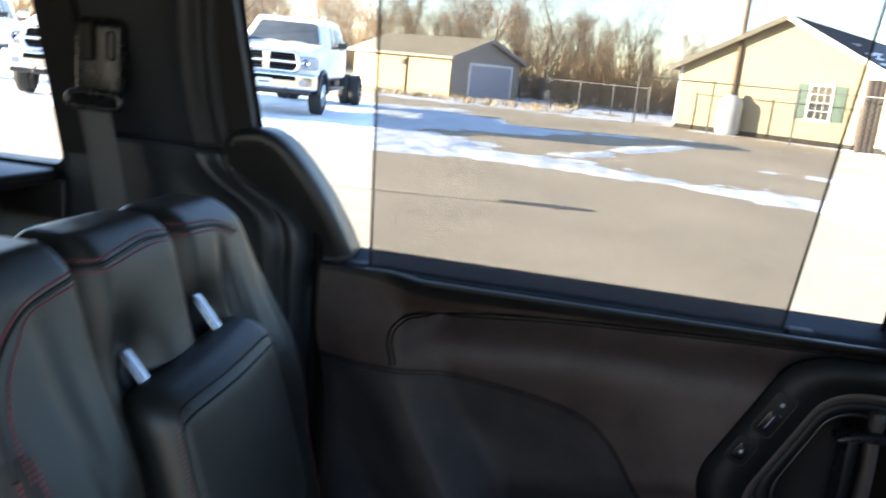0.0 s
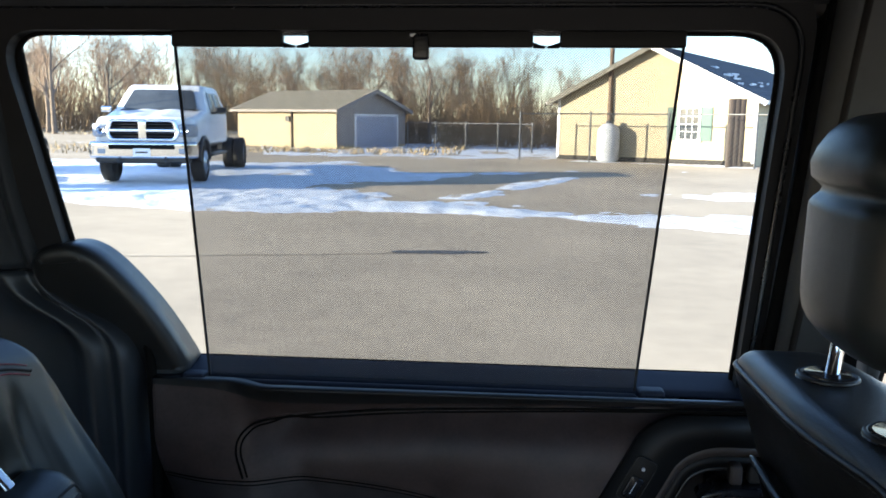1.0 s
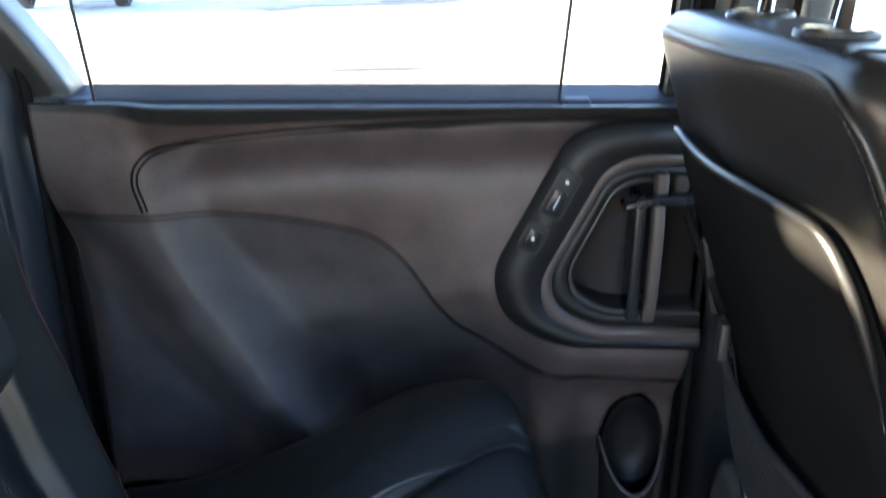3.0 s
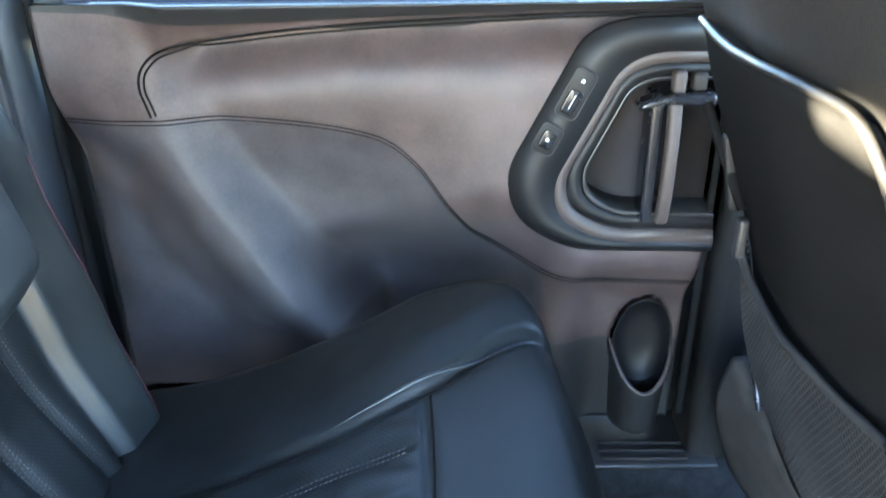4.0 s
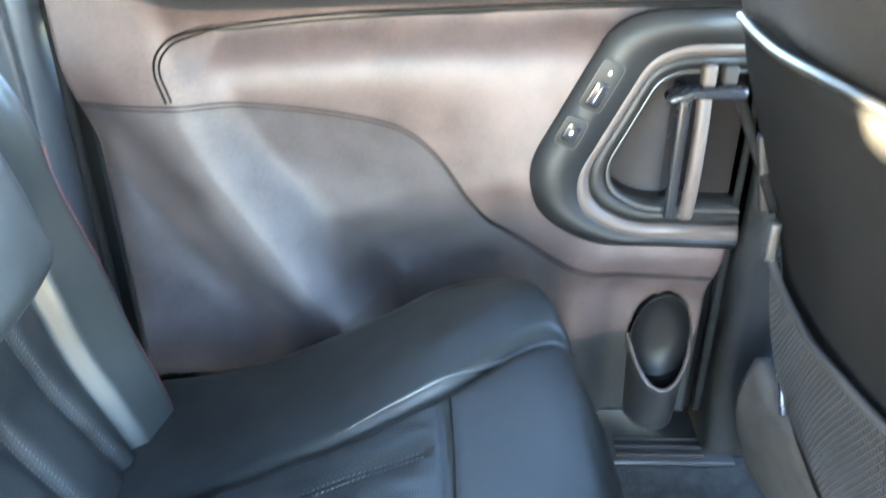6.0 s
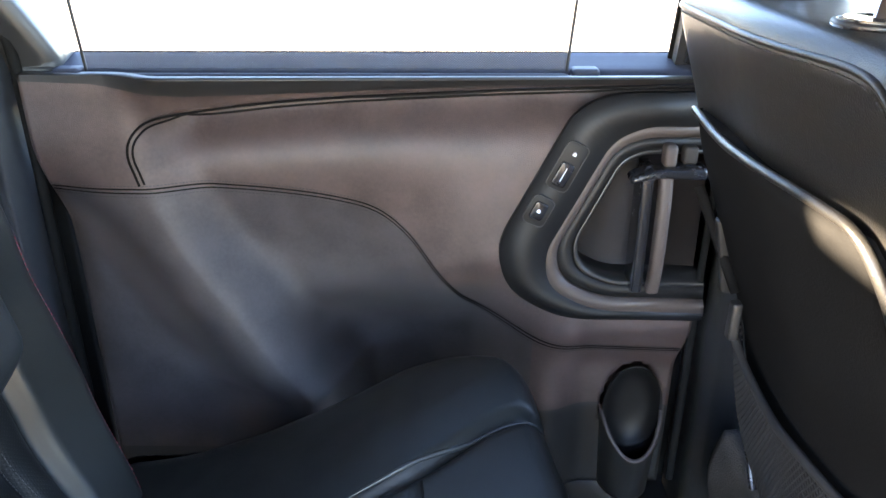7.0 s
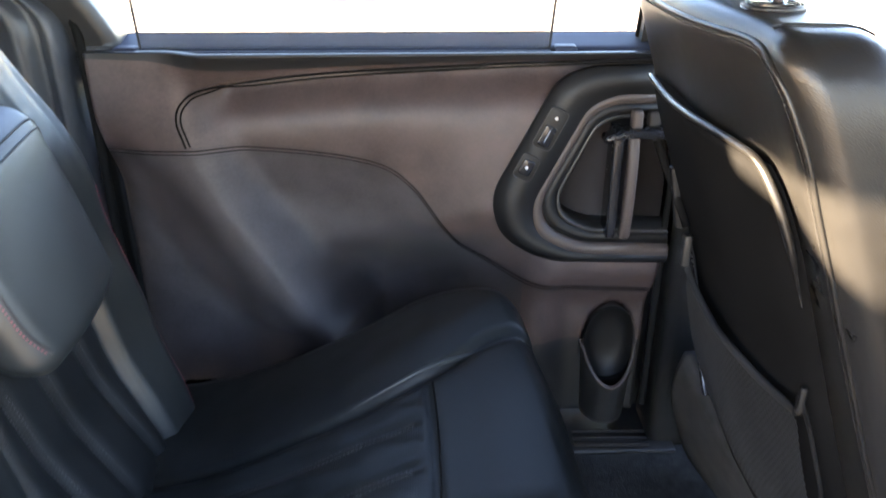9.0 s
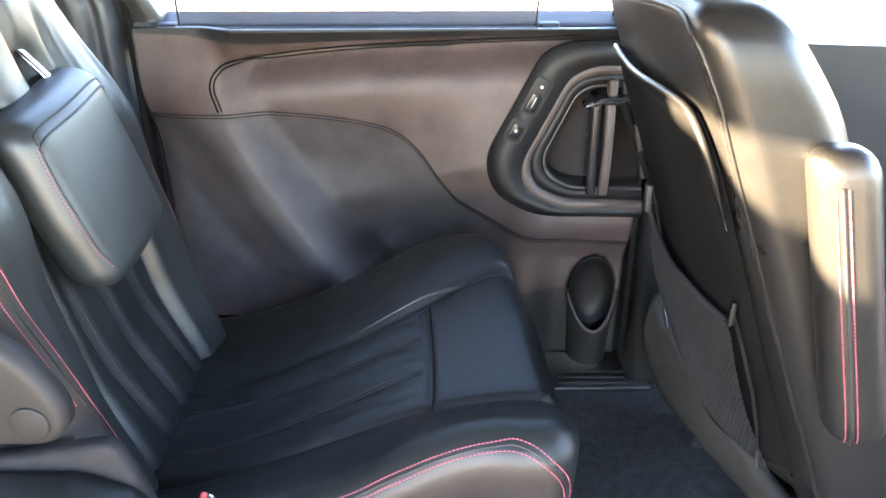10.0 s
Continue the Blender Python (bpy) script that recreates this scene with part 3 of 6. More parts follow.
def ledge_z(x):
    return lerp_table(((-0.42, 1.014), (-0.31, 1.010), (-0.25, 1.000), (-0.19, 0.995), (0.02, 1.001), (0.25, 1.009), (0.55, 1.015)), x)


def panel_point(u, v):
    """Rows crowd towards the ledge, so that the black top strip ends on a clean line."""
    x = X0 + (X1 - X0) * u
    z = Z0 + (ledge_z(x) - Z0) * (1 - (1 - v / 0.94) ** 1.5) if v <= 0.94 else ledge_z(x) + (Z1 - ledge_z(x)) * (v - 0.94) / 0.06
    return (x, panel_y(x, z), z)


panel = part("vinyl_lining", sheet_bm(panel_point, 170, 150, 0.02, (0, 1, 0)),
             VINYL, door, "grey-brown stitched vinyl")
panel.data.materials.append(VINYL_LOW)
for p in panel.data.polygons:
    if p.center.z < lerp_table(ESS, p.center.x) - 0.003 and p.center.x < 0.30:
        p.material_index = 1
panel.data.materials.append(PLASTIC)
black_part = (lambda c: c.z < (0.452 if c.x > 0.25 else 0.36) or (0.697 < c.z < 0.930 and c.x > lerp_table(((0.69, 0.365), (0.72, 0.340), (0.77, 0.330), (0.93, 0.415)), c.z))
                or c.z > ledge_z(c.x))
for p in panel.data.polygons:
    if black_part(p.center):
        p.material_index = 2
part("door_core", box_bm((-0.45, 0.200, 0.27), (0.545, 0.215, 0.97), 0.004), PLASTIC, door)


def seam(name, pts, r, mat, dz=0.0, per=10, reach=1):
    line = [Vector((p.x, min(panel_y(p.x, p.y + dz + k) for k in (0, 0.004, 0.008)[:reach]) - r * 0.35, p.y + dz)) for p in spline([(x, z) for x, z in pts], per)]
    return part(name, tube_bm(line, r, 6), mat, door)


seam("piping", ARC, 0.0018, SEAM_BLACK, 0.0, 10, 3)
inner = []
for (xa, za), (xb, zb) in zip(ARC, ARC[1:] + [(0.66, 1.0165)]):
    k = math.hypot(xb - xa, zb - za)
    inner.append((xa + 0.0072 * (zb - za) / k, za - 0.0072 * (xb - xa) / k))
seam("piping", inner, 0.0016, SEAM_BLACK, 0.0, 10, 3)
seam("piping", ESS, 0.0012, SEAM_BLACK)
seam("piping", ESS, 0.0010, SEAM_BLACK, dz=-0.0060)
for dz, src in ((0.0045, ESS), (-0.0115, ESS)):
    line = [Vector((p.x, panel_y(p.x, p.y + dz) - 0.0006, p.y + dz)) for p in spline(src, 8)]
    part("stitching", stitches(line, 0.005, 0.0035, 0.0005), BLACK_THREAD, door)

# sill rail with the roller blind's housing
part("sill", soft_box((0.055, 0.012, 1.017), (0.487, 0.036, 0.017), 0.012, (20, 4, 3), lambda p: (p.x, p.y, p.z + (0.22 * (p.y - 0.024) if p.z > 0 else 0))), SILL_PLASTIC, door, "blue-black plastic window sill")
part("sill_seal", tube_bm([(-0.42, 0.043, 1.031), (0.535, 0.043, 1.031)], 0.0045, 8), RUBBER, door)

# window frame and glass
WIN = rounded([(-0.510, 1.002), (0.4735, 1.002), (0.462, 1.524), (-0.537, 1.524)], [0.01, 0.012, 0.062, 0.055], 8)
OUT = rounded([(-0.640, 0.975), (0.500, 0.975), (0.490, 1.585), (-0.640, 1.585)], [0.004, 0.004, 0.075, 0.004], 8)
part("window_frame", ring_plate(OUT, WIN, on_lean, 0.035, 0.0), FRAME_PLASTIC, door, smooth=False)
WIN2 = rounded([(-0.560, 0.998), (0.4845, 0.998), (0.473, 1.545), (-0.552, 1.545)], [0.01, 0.012, 0.060, 0.053], 8)
part("frame_seal", tube_bm([on_lean(a, b, 0.010) for a, b in WIN], 0.005, 6, True), RUBBER, door)
glass = part("window_pane", plate(WIN2, lambda a, b, d: (a, lean_y(b) + 0.007 - d, b), 0.004), GLASS, door, "clear side window glass", smooth=False)
glass.visible_shadow = False
WIN3 = rounded([(-0.585, 0.995), (0.4885, 0.995), (0.480, 1.560), (-0.580, 1.560)], [0.01, 0.012, 0.070, 0.055], 8)
part("outer_skin", ring_plate(OUT, WIN3, lambda a, b, d: (a, lean_y(b) + 0.045 - d, b), 0.035, 0.0), PLASTIC, door)

# rounded corner cover at the rear foot of the window
cov = [(-0.575, 1.005), (-0.575, 1.205), (-0.550, 1.226), (-0.500, 1.233), (-0.468, 1.218), (-0.435, 1.180), (-0.402, 1.130), (-0.378, 1.080), (-0.362, 1.040), (-0.360, 1.005)]
cover = part("corner_cover", plate(rounded(cov, [0, .02, .02, .02, .02, .03, .03, .02, .01, 0], 4), lambda a, b, d: (a, lean_y(b) + 0.008 - d, b), 0.066, 0.022, 5), PLASTIC, door)

# handle bezel
def on_panel(y0):
    return lambda a, b, d: (a, y0 - d, b)


bezel = part("handle_bezel", ring_plate(BEZ, HOUT, on_panel(-0.040), 0.012, -0.008), BEZEL_PLASTIC, door, "black plastic handle surround")
part("bezel_band", ring_plate(HOUT, HOLE, on_panel(-0.036), 0.014, 0.008), SATIN, door, "satin grey-brown trim band")
part("trim_ring", ring_plate([(a + (0.445 - a) * 0.012 if a < 0.54 else a, b + (0.81 - b) * 0.012) for a, b in HOLE], HO2, on_panel(-0.034), 0.008, 0.004), BEZEL_PLASTIC, door)
part("trim_lip", ring_plate(HO2, HO3, on_panel(0.026), 0.066, 0.004), PLASTIC, door)
part("grip_well", plate(HO2, lambda a, b, d: (a, 0.022 - d, b), 0.006), WELL_BROWN, door)
pull = part("pull_handle", soft_box((0.464, -0.062, 0.800), (0.0092, 0.011, 0.100), 0.007, (3, 3, 10),
            lambda p: (p.x, p.y + 0.012 * (abs(p.z) / 0.1) ** 3, p.z)), SATIN, door, "satin vertical pull handle")
part("pull_back", soft_box((0.440, -0.036, 0.800), (0.009, 0.024, 0.098), 0.005, (3, 3, 6)), PLASTIC_GLOSS, door)
part("release_lever", soft_box((0.464, -0.058, 0.893), (0.052, 0.018, 0.0065), 0.006, (8, 3, 2),
     lambda p: (p.x, p.y, p.z * (1.15 + 6 * p.x) - 0.010 * (p.x < 0) * (p.x / 0.05) ** 2)), PLASTIC_GLOSS, door)
part("lever_post", soft_box((0.466, -0.052, 0.914), (0.009, 0.012, 0.016), 0.006, (2, 2, 2)), SATIN, door)
part("lock_knob", soft_box((0.494, -0.050, 0.914), (0.010, 0.010, 0.013), 0.005, (2, 2, 2)), GREY_PLASTIC, door)


def switch(name, cx, cz, hw, hh, slider):
    """A rocker switch set along the slanting bezel."""
    ang = math.atan2(0.21, 0.103)
    ux, uz = math.cos(ang), math.sin(ang)

    def at(a, b, d):
        return (cx + ux * b + uz * a, -0.056 - d, cz + uz * b - ux * a)
    base = part("switch", plate(rounded([(-hw, -hh), (hw, -hh), (hw, hh), (-hw, hh)], hw * 0.55, 5), at, 0.003, 0.001), BEZEL_PLASTIC, door)
    part("switch_rim", tube_bm([at(a, b, 0.003) for a, b in rounded([(-hw, -hh), (hw, -hh), (hw, hh), (-hw, hh)], hw * 0.55, 5)], 0.0008, 5, True), PLASTIC, base)
    o = 0.35 if slider else 0.0
    hr = hh * (0.5 if slider else 0.62)
    part("rocker", plate(rounded([(-hw * .62, -hr - hh * o), (hw * .62, -hr - hh * o), (hw * .62, hr - hh * o), (-hw * .62, hr - hh * o)], hw * 0.3, 4), at, 0.006, 0.002), PLASTIC_GLOSS, base)
    z0 = hh * 0.55 if slider else 0.0
    part("symbol", plate(rounded([(-0.0028, z0 - 0.0022), (0.002, z0 - 0.0022), (0.002, z0 + 0.001), (0.0, z0 + 0.0032), (-0.0028, z0 + 0.002)], 0.0006, 3), at, 0.0068), WHITE_MARK, base)
    if slider:
        part("marking_bar", plate([(-0.0006, -hh * .62), (0.0006, -hh * .62), (0.0006, -hh * .05), (-0.0006, -hh * .05)], at, 0.0066), WHITE_MARK, base)


switch("window_switch", 0.326, 0.899, 0.0165, 0.036, True)
switch("heater_switch", 0.290, 0.834, 0.0165, 0.022, False)

# cup pocket in the lining's lower front corner
CX, CZ = 0.474, 0.470


def cup_wall(u, v):
    a = math.pi * (0.02 + 0.96 * u)
    w = 0.052 - 0.008 * (1 - v)
    rim = 0.450 - 0.070 * math.sin(a) ** 1.6
    z = 0.286 + (rim - 0.286) * v
    return (CX - w * math.cos(a), 0.022 - (0.058 + 0.012 * v) * math.sin(a), z)


def cup_back(u, v):
    """The hollow's smooth back, deepest in the middle."""
    a, b = 2 * u - 1, 2 * v - 1
    p, q = a * math.sqrt(1 - b * b / 2), b * math.sqrt(1 - a * a / 2)
    return (CX + 0.0505 * p, 0.002 + 0.026 * (1 - (p * p + q * q) ** 2), 0.450 + 0.0835 * q)


cup = part("cup_pocket", sheet_bm(cup_wall, 40, 14, 0.005, (0, 1, 0)), PLASTIC, door, "black plastic cup pocket")
part("pocket_rim", tube_bm([Vector(cup_wall(i / 40, 1.0)) for i in range(41)], 0.0040, 8), SATIN, cup)
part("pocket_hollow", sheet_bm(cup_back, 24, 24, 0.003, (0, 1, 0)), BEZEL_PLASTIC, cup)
part("pocket_arch", tube_bm([(CX - 0.051 * math.cos(math.pi * i / 30), panel_y(CX, 0.50) - 0.002, 0.446 + 0.088 * math.sin(math.pi * i / 30)) for i in range(31)], 0.0026, 8), PLASTIC_GLOSS, cup)
for sx in (-0.006, 0.004):
    part("drain_hole", plate([(CX - 0.004 + sx + 0.0022 * math.cos(i * 0.785), 0.462 + 0.0022 * math.sin(i * 0.785)) for i in range(8)], flat_at(0.033), 0.004), BLACK_THREAD, cup)
part("front_edge_seal", tube_bm([(0.543, -0.028, 0.33), (0.543, -0.030, 0.70), (0.543, -0.038, 1.0)], 0.007, 8), RUBBER, door)

# roller blind pulled up over the window
blind = thing("sunshade", (0.01, -0.005, 1.03), "black perforated roller sunshade pulled up over the window", "sunshade")
xl0, xl1, xr0, xr1 = -0.326, -0.308, 0.322, 0.342
ZB, ZT = 1.006, 1.508


def blind_y(z):
    return -0.012 - (0.135 - 0.012) * (z - ZB) / (ZT - ZB)


me = bpy.data.meshes.new("screen_cloth")
NV = 12
verts, faces = [], []
for j in range(NV + 1):
    t = j / NV
    z = ZB + (ZT - ZB) * t
    for x in (xl0 + (xl1 - xl0) * t, xr0 + (xr1 - xr0) * t):
        verts.append((x, blind_y(z) + 0.004 * math.sin(math.pi * t), z))
for j in range(NV):
    faces.append((2 * j, 2 * j + 1, 2 * j + 3, 2 * j + 2))
me.from_pydata(verts, [], faces)
uv = me.uv_layers.new()
for lp in me.loops:
    co = me.vertices[lp.vertex_index].co
    uv.data[lp.index].uv = (co.x, co.z * 1.04)
me.materials.append(SCREEN)
cloth = place_under(new("screen_cloth", me), blind)
tagged(cloth, "black perforated screen cloth")
for a, b in ((xl0, xl1), (xr0, xr1)):
    part("hem", tube_bm([(a, blind_y(ZB) - 0.001, ZB), (b, blind_y(ZT) - 0.001, ZT)], 0.0022, 6), BLACK_THREAD, blind)
for bx0, bx1 in ((-0.310, -0.1625), (-0.1295, 0.1565), (0.1895, 0.344)):
    part("top_bar", soft_box(((bx0 + bx1) / 2, -0.138, 1.5155), ((bx1 - bx0) / 2, 0.006, 0.0105), 0.003, (8, 2, 2)), BEZEL_PLASTIC, blind)
part("housing", soft_box((0.0, -0.030, 1.009), (0.328, 0.010, 0.011), 0.011, (20, 3, 3)), SILL_PLASTIC, blind)
for sx in (-0.346, 0.346):
    cap = part("end_cap", soft_box((sx, -0.024, 1.016), (0.019, 0.014, 0.011), 0.006, (3, 2, 2)), SILL_PLASTIC, blind)
    part("slot", box_bm((sx - 0.013, -0.0395, 1.012), (sx + 0.013, -0.0375, 1.019), 0.0006, 1), PLASTIC, cap)
part("pull_tab", soft_box((0.016, -0.145, 1.505), (0.0105, 0.005, 0.016), 0.004, (2, 2, 3)), PLASTIC_GLOSS, blind)
# small white chip standing in for a highlight on the tab
part("tab_glint", soft_box((0.006, -0.146, 1.5195), (0.004, 0.003, 0.002), 0.0015, (2, 2, 1)), GLINT_WHITE, blind)


def clear_plastic():
    m = bpy.data.materials.new("translucent_white_plastic")
    m.use_nodes = True
    n, l = m.node_tree.nodes, m.node_tree.links
    t = n.new("ShaderNodeBsdfTransparent")
    mx = n.new("ShaderNodeMixShader")
    mx.inputs[0].default_value = 0.93
    n["Principled BSDF"].inputs["Base Color"].default_value = (0.9, 0.9, 0.92, 1)
    l.new(n["Principled BSDF"].outputs[0], mx.inputs[1])
    l.new(t.outputs[0], mx.inputs[2])
    l.new(mx.outputs[0], n["Material Output"].inputs["Surface"])
    return m


CLEAR = clear_plastic()
for cx in (-0.146, 0.173):
    part("hook", plate([(cx - 0.017, 1.5240), (cx - 0.017, 1.5125), (cx - 0.010, 1.5085), (cx, 1.5055), (cx + 0.010, 1.5085), (cx + 0.017, 1.5125), (cx + 0.017, 1.5240)],
         lambda a, b, d: (a, -0.1425 - d, b), 0.003, 0.001), CLEAR, blind, "white plastic hook")

for cx in (-0.146, 0.173):
    for sg in (-1, 1):
        part("hook_gusset", plate([(cx + sg * 0.0165, 1.5040), (cx + sg * 0.0165, 1.5115), (cx + sg * 0.010, 1.5090), (cx + sg * 0.001, 1.5065), (cx + sg * 0.001, 1.5040)][::sg], lambda a, b, d: (a, -0.1375 - d, b), 0.003), PLASTIC, blind)

# B pillar, step and headliner edge in front of the door
bp = thing("door_pillar", (0.575, -0.02, 0.30), "black plastic pillar lining between the doors", "trim", kind="structure")
part("lower_lining", plate(rounded([(0.552, FLOOR), (0.640, FLOOR), (0.628, 1.02), (0.600, 1.06), (0.556, 1.06)], [0, 0, .03, .02, .02], 5), flat_at(0.03), 0.105, 0.025, 5), PLASTIC, bp)
part("upper_lining", plate(rounded([(0.512, 1.05), (0.66, 1.05), (0.64, 1.575), (0.500, 1.575)], [.01, .02, 0, 0], 5), lambda a, b, d: (a, lean_y(b) - d, b), 0.075, 0.020, 5), PILLAR_LIT, bp)
part("door_seal", tube_bm([(0.505, lean_y(z) - 0.045, z) for z in (1.02, 1.15, 1.3, 1.45, 1.56)], 0.010, 8), RUBBER, bp)
part("edge_strip", tube_bm([(0.527, lean_y(z) - 0.074, z) for z in (1.05, 1.15, 1.3, 1.42, 1.50, 1.56)], 0.005, 8), GREY_PLASTIC, bp)
part("frame_bead", tube_bm([on_lean(a, b, 0.036) for a, b in rounded([(0.487, 1.03), (0.478, 1.553), (-0.60, 1.553)], [0, 0.07, 0], 8)], 0.004, 8), PLASTIC_GLOSS, bp)
part("gap_filler", plate([(0.485, 1.0), (0.57, 1.0), (0.57, 1.58), (0.485, 1.58)], lambda a, b, d: (a, lean_y(b) + 0.03 - d, b), 0.02), RUBBER, bp)
part("gap_filler", box_bm((0.52, 0.045, FLOOR), (0.62, 0.075, 1.06), 0.004), RUBBER, bp)
step = thing("step_plate", (0.45, -0.08, 0.30), "ribbed black plastic step plate at the door sill", "step", kind="structure")
part("plate", box_bm((0.20, -0.100, FLOOR + 0.001), (0.60, 0.05, 0.272), 0.004), PLASTIC, step)
for i in range(3):
    part("rib", box_bm((0.405, -0.088 + 0.020 * i, 0.272), (0.550, -0.081 + 0.020 * i, 0.277), 0.001, 1), GREY_PLASTIC, step)
grab = thing("grab_handle", (0.66, -0.2, 1.54), "black plastic ceiling grab handle", "handle")
part("bar", tube_bm(spline([(0.60, -0.145, 1.535), (0.615, -0.16, 1.512), (0.70, -0.165, 1.500), (0.80, -0.16, 1.512), (0.82, -0.145, 1.535)], 6), 0.009, 8), GREY_PLASTIC, grab)
part("roof_rail_lining", soft_box((0.0, -0.118, 1.565), (1.9, 0.040, 0.022), 0.018, (30, 3, 2)), HEADLINER, bp)

# ---- second-row seat ----
seat = thing("second_row_seat", (0.0, -0.48, 0.30), "black leather second-row captain's seat with red stitching", "car seat")
CC = Vector((0.006, -0.487, 0.522))
CREASE = ((-0.27, -0.450), (-0.02, -0.430), (0.114, -0.404), (0.19, -0.370), (0.25, -0.332), (0.29, -0.314))
NOSE_X = ((-0.78, 0.306), (-0.64, 0.314), (-0.55, 0.308), (-0.45, 0.300), (-0.37, 0.288), (-0.25, 0.272), (-0.19, 0.250))


RED = [(-0.24, 0.552), (-0.17, 0.562), (-0.11, 0.571), (-0.049, 0.584), (0.034, 0.618), (0.096, 0.655), (0.162, 0.689), (0.215, 0.7015), (0.249, 0.6985), (0.274, 0.686), (0.292, 0.664), (0.302, 0.632), (0.304, 0.58), (0.298, 0.52), (0.285, 0.47)]      # the inboard seam: along, up


def cushion_shape(p):
    """Raised nose and side bolsters, lengthwise pleats in the middle, a cross seam before the nose."""
    x, y, z = p.x + CC.x - 0.03, p.y + CC.y, p.z
    t = sstep(-0.02, 0.10, z)
    rise = curve_table(((-0.34, -0.150), (-0.23, -0.132), (-0.13, -0.098), (-0.03, -0.058), (0.08, -0.014), (0.14, 0.0), (0.20, 0.010), (0.25, 0.010), (0.28, 0.0), (0.31, -0.02)), x) + 0.012 * sstep(-0.65, -0.38, y)
    crease_out = curve_table(CREASE, x + 0.03)
    side = (0.010 * sstep(crease_out - 0.01, crease_out + 0.02, y) + 0.010 * sstep(crease_out + 0.005, crease_out + 0.085, y)) * sstep(-0.14, 0.14, x)
    seam_z = curve_table(RED[:9], min(0.26, x + 0.03)) - CC.z
    side += (seam_z + 0.011 - 0.130 - rise) * sstep(-0.640, -0.768, y)
    z += t * (rise + side)
    crease_in = -0.648
    z -= t * 0.010 * (bell(y - crease_out, 0.008) + bell(y - crease_in, 0.006)) * sstep(0.33, 0.25, x)
    mid = sstep(crease_in, crease_in + 0.03, y) * sstep(crease_out, crease_out - 0.03, y)
    seam_x = 0.098 + 0.01 * math.sin(y * 8)
    z -= t * mid * 0.006 * bell(x - seam_x, 0.005)
    z += t * mid * 0.003 * sstep(seam_x, seam_x + 0.02, x)
    rear = sstep(seam_x, seam_x - 0.03, x)
    for gy in (-0.485, -0.565):
        z -= t * mid * rear * 0.0055 * bell(y - gy - 0.01 * math.sin(x * 9), 0.009)
    # soft creases of worn leather, slanting between the pleats
    z += t * mid * rear * (0.004 * noise.noise(Vector((x * 7, y * 16, 3.0))) + 0.0028 * noise.noise(Vector((x * 16 + y * 34, y * 30 - x * 10, 8.0))))
    z += t * (1 - mid) * sstep(0.2, 0.1, x) * 0.0016 * noise.noise(Vector((x * 20, y * 20, 1.0)))
    # the side walls pull in towards the bottom, the nose rolls under
    below = curve_table(RED[:9], x + 0.03) - CC.z - z
    yy = p.y + sstep(-0.22, -0.28, p.y) * (0.026 * sstep(0.03, 0.22, below) - 0.011 * sstep(-0.014, 0.026, below))
    xx = p.x - 0.05 * sstep(0.0, -0.14, p.z) * sstep(0.1, 0.3, p.x)
    xx += (curve_table(NOSE_X, y) - 0.317) * sstep(0.02, 0.28, p.x)
    xx += 0.012 * bell(y + 0.70, 0.05) * sstep(0.0, 0.10, p.z) * sstep(0.15, 0.30, p.x)
    return (xx, yy, z)


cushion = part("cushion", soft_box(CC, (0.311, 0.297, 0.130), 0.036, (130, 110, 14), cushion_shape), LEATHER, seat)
DOWN = (0, 0, -1)
second_material(cushion, LEATHER_PERF, lambda c: c.z > 0.52 and -0.632 < c.y < -0.425 and c.x < 0.125)


def seam_on(ob, name, pts, r, mat, way, per=10, lift=0.0, reach=5.0):
    line = on_surface(ob, spline(pts, per), way, lift, 0.3, reach)
    return part(name, tube_bm(line, r, 6), mat, ob)


def stitch_on(ob, pts, mat, way, step=0.0075, length=0.0052, r=0.0010, per=10, reach=5.0):
    return part("stitching", stitches(on_surface(ob, spline(pts, per), way, 0.0006, 0.3, reach), step, length, r), mat, ob)


# crease piping of the cushion top; the outboard tube imitates the roll's highlight
roll = on_surface(cushion, spline([(0.00, -0.418, 1), (0.06, -0.403, 1), (0.114, -0.388, 1), (0.19, -0.355, 1), (0.245, -0.323, 1), (0.280, -0.307, 1)], 10), DOWN, -0.0006)
part("piping", tube_bm(roll, [0.0006 + 0.0028 * sstep(0, 26, i) * sstep(len(roll) - 1, len(roll) - 8, i) for i in range(len(roll))], 6), LEATHER_LIT, cushion)
seam_on(cushion, "piping", [(-0.22, -0.651, 1), (0.0, -0.653, 1), (0.18, -0.654, 1), (0.25, -0.650, 1), (0.282, -0.642, 1), (0.294, -0.632, 1)], 0.0024, LEATHER, DOWN)
for gy in (-0.490, -0.570):
    for o in (-0.005, 0.005):
        stitch_on(cushion, [(x, gy + o + 0.01 * math.sin(x * 9), 1) for x in (-0.24, -0.15, -0.05, 0.03, 0.11)], GREY_THREAD, DOWN, 0.006, 0.004, 0.0006)
seam_on(cushion, "cross_seam", [(0.130 + 0.01 * math.sin(y * 8), y, 1) for y in (-0.645, -0.60, -0.55, -0.50, -0.45, -0.41)], 0.0016, SEAM_BLACK, DOWN, 10, -0.0004)
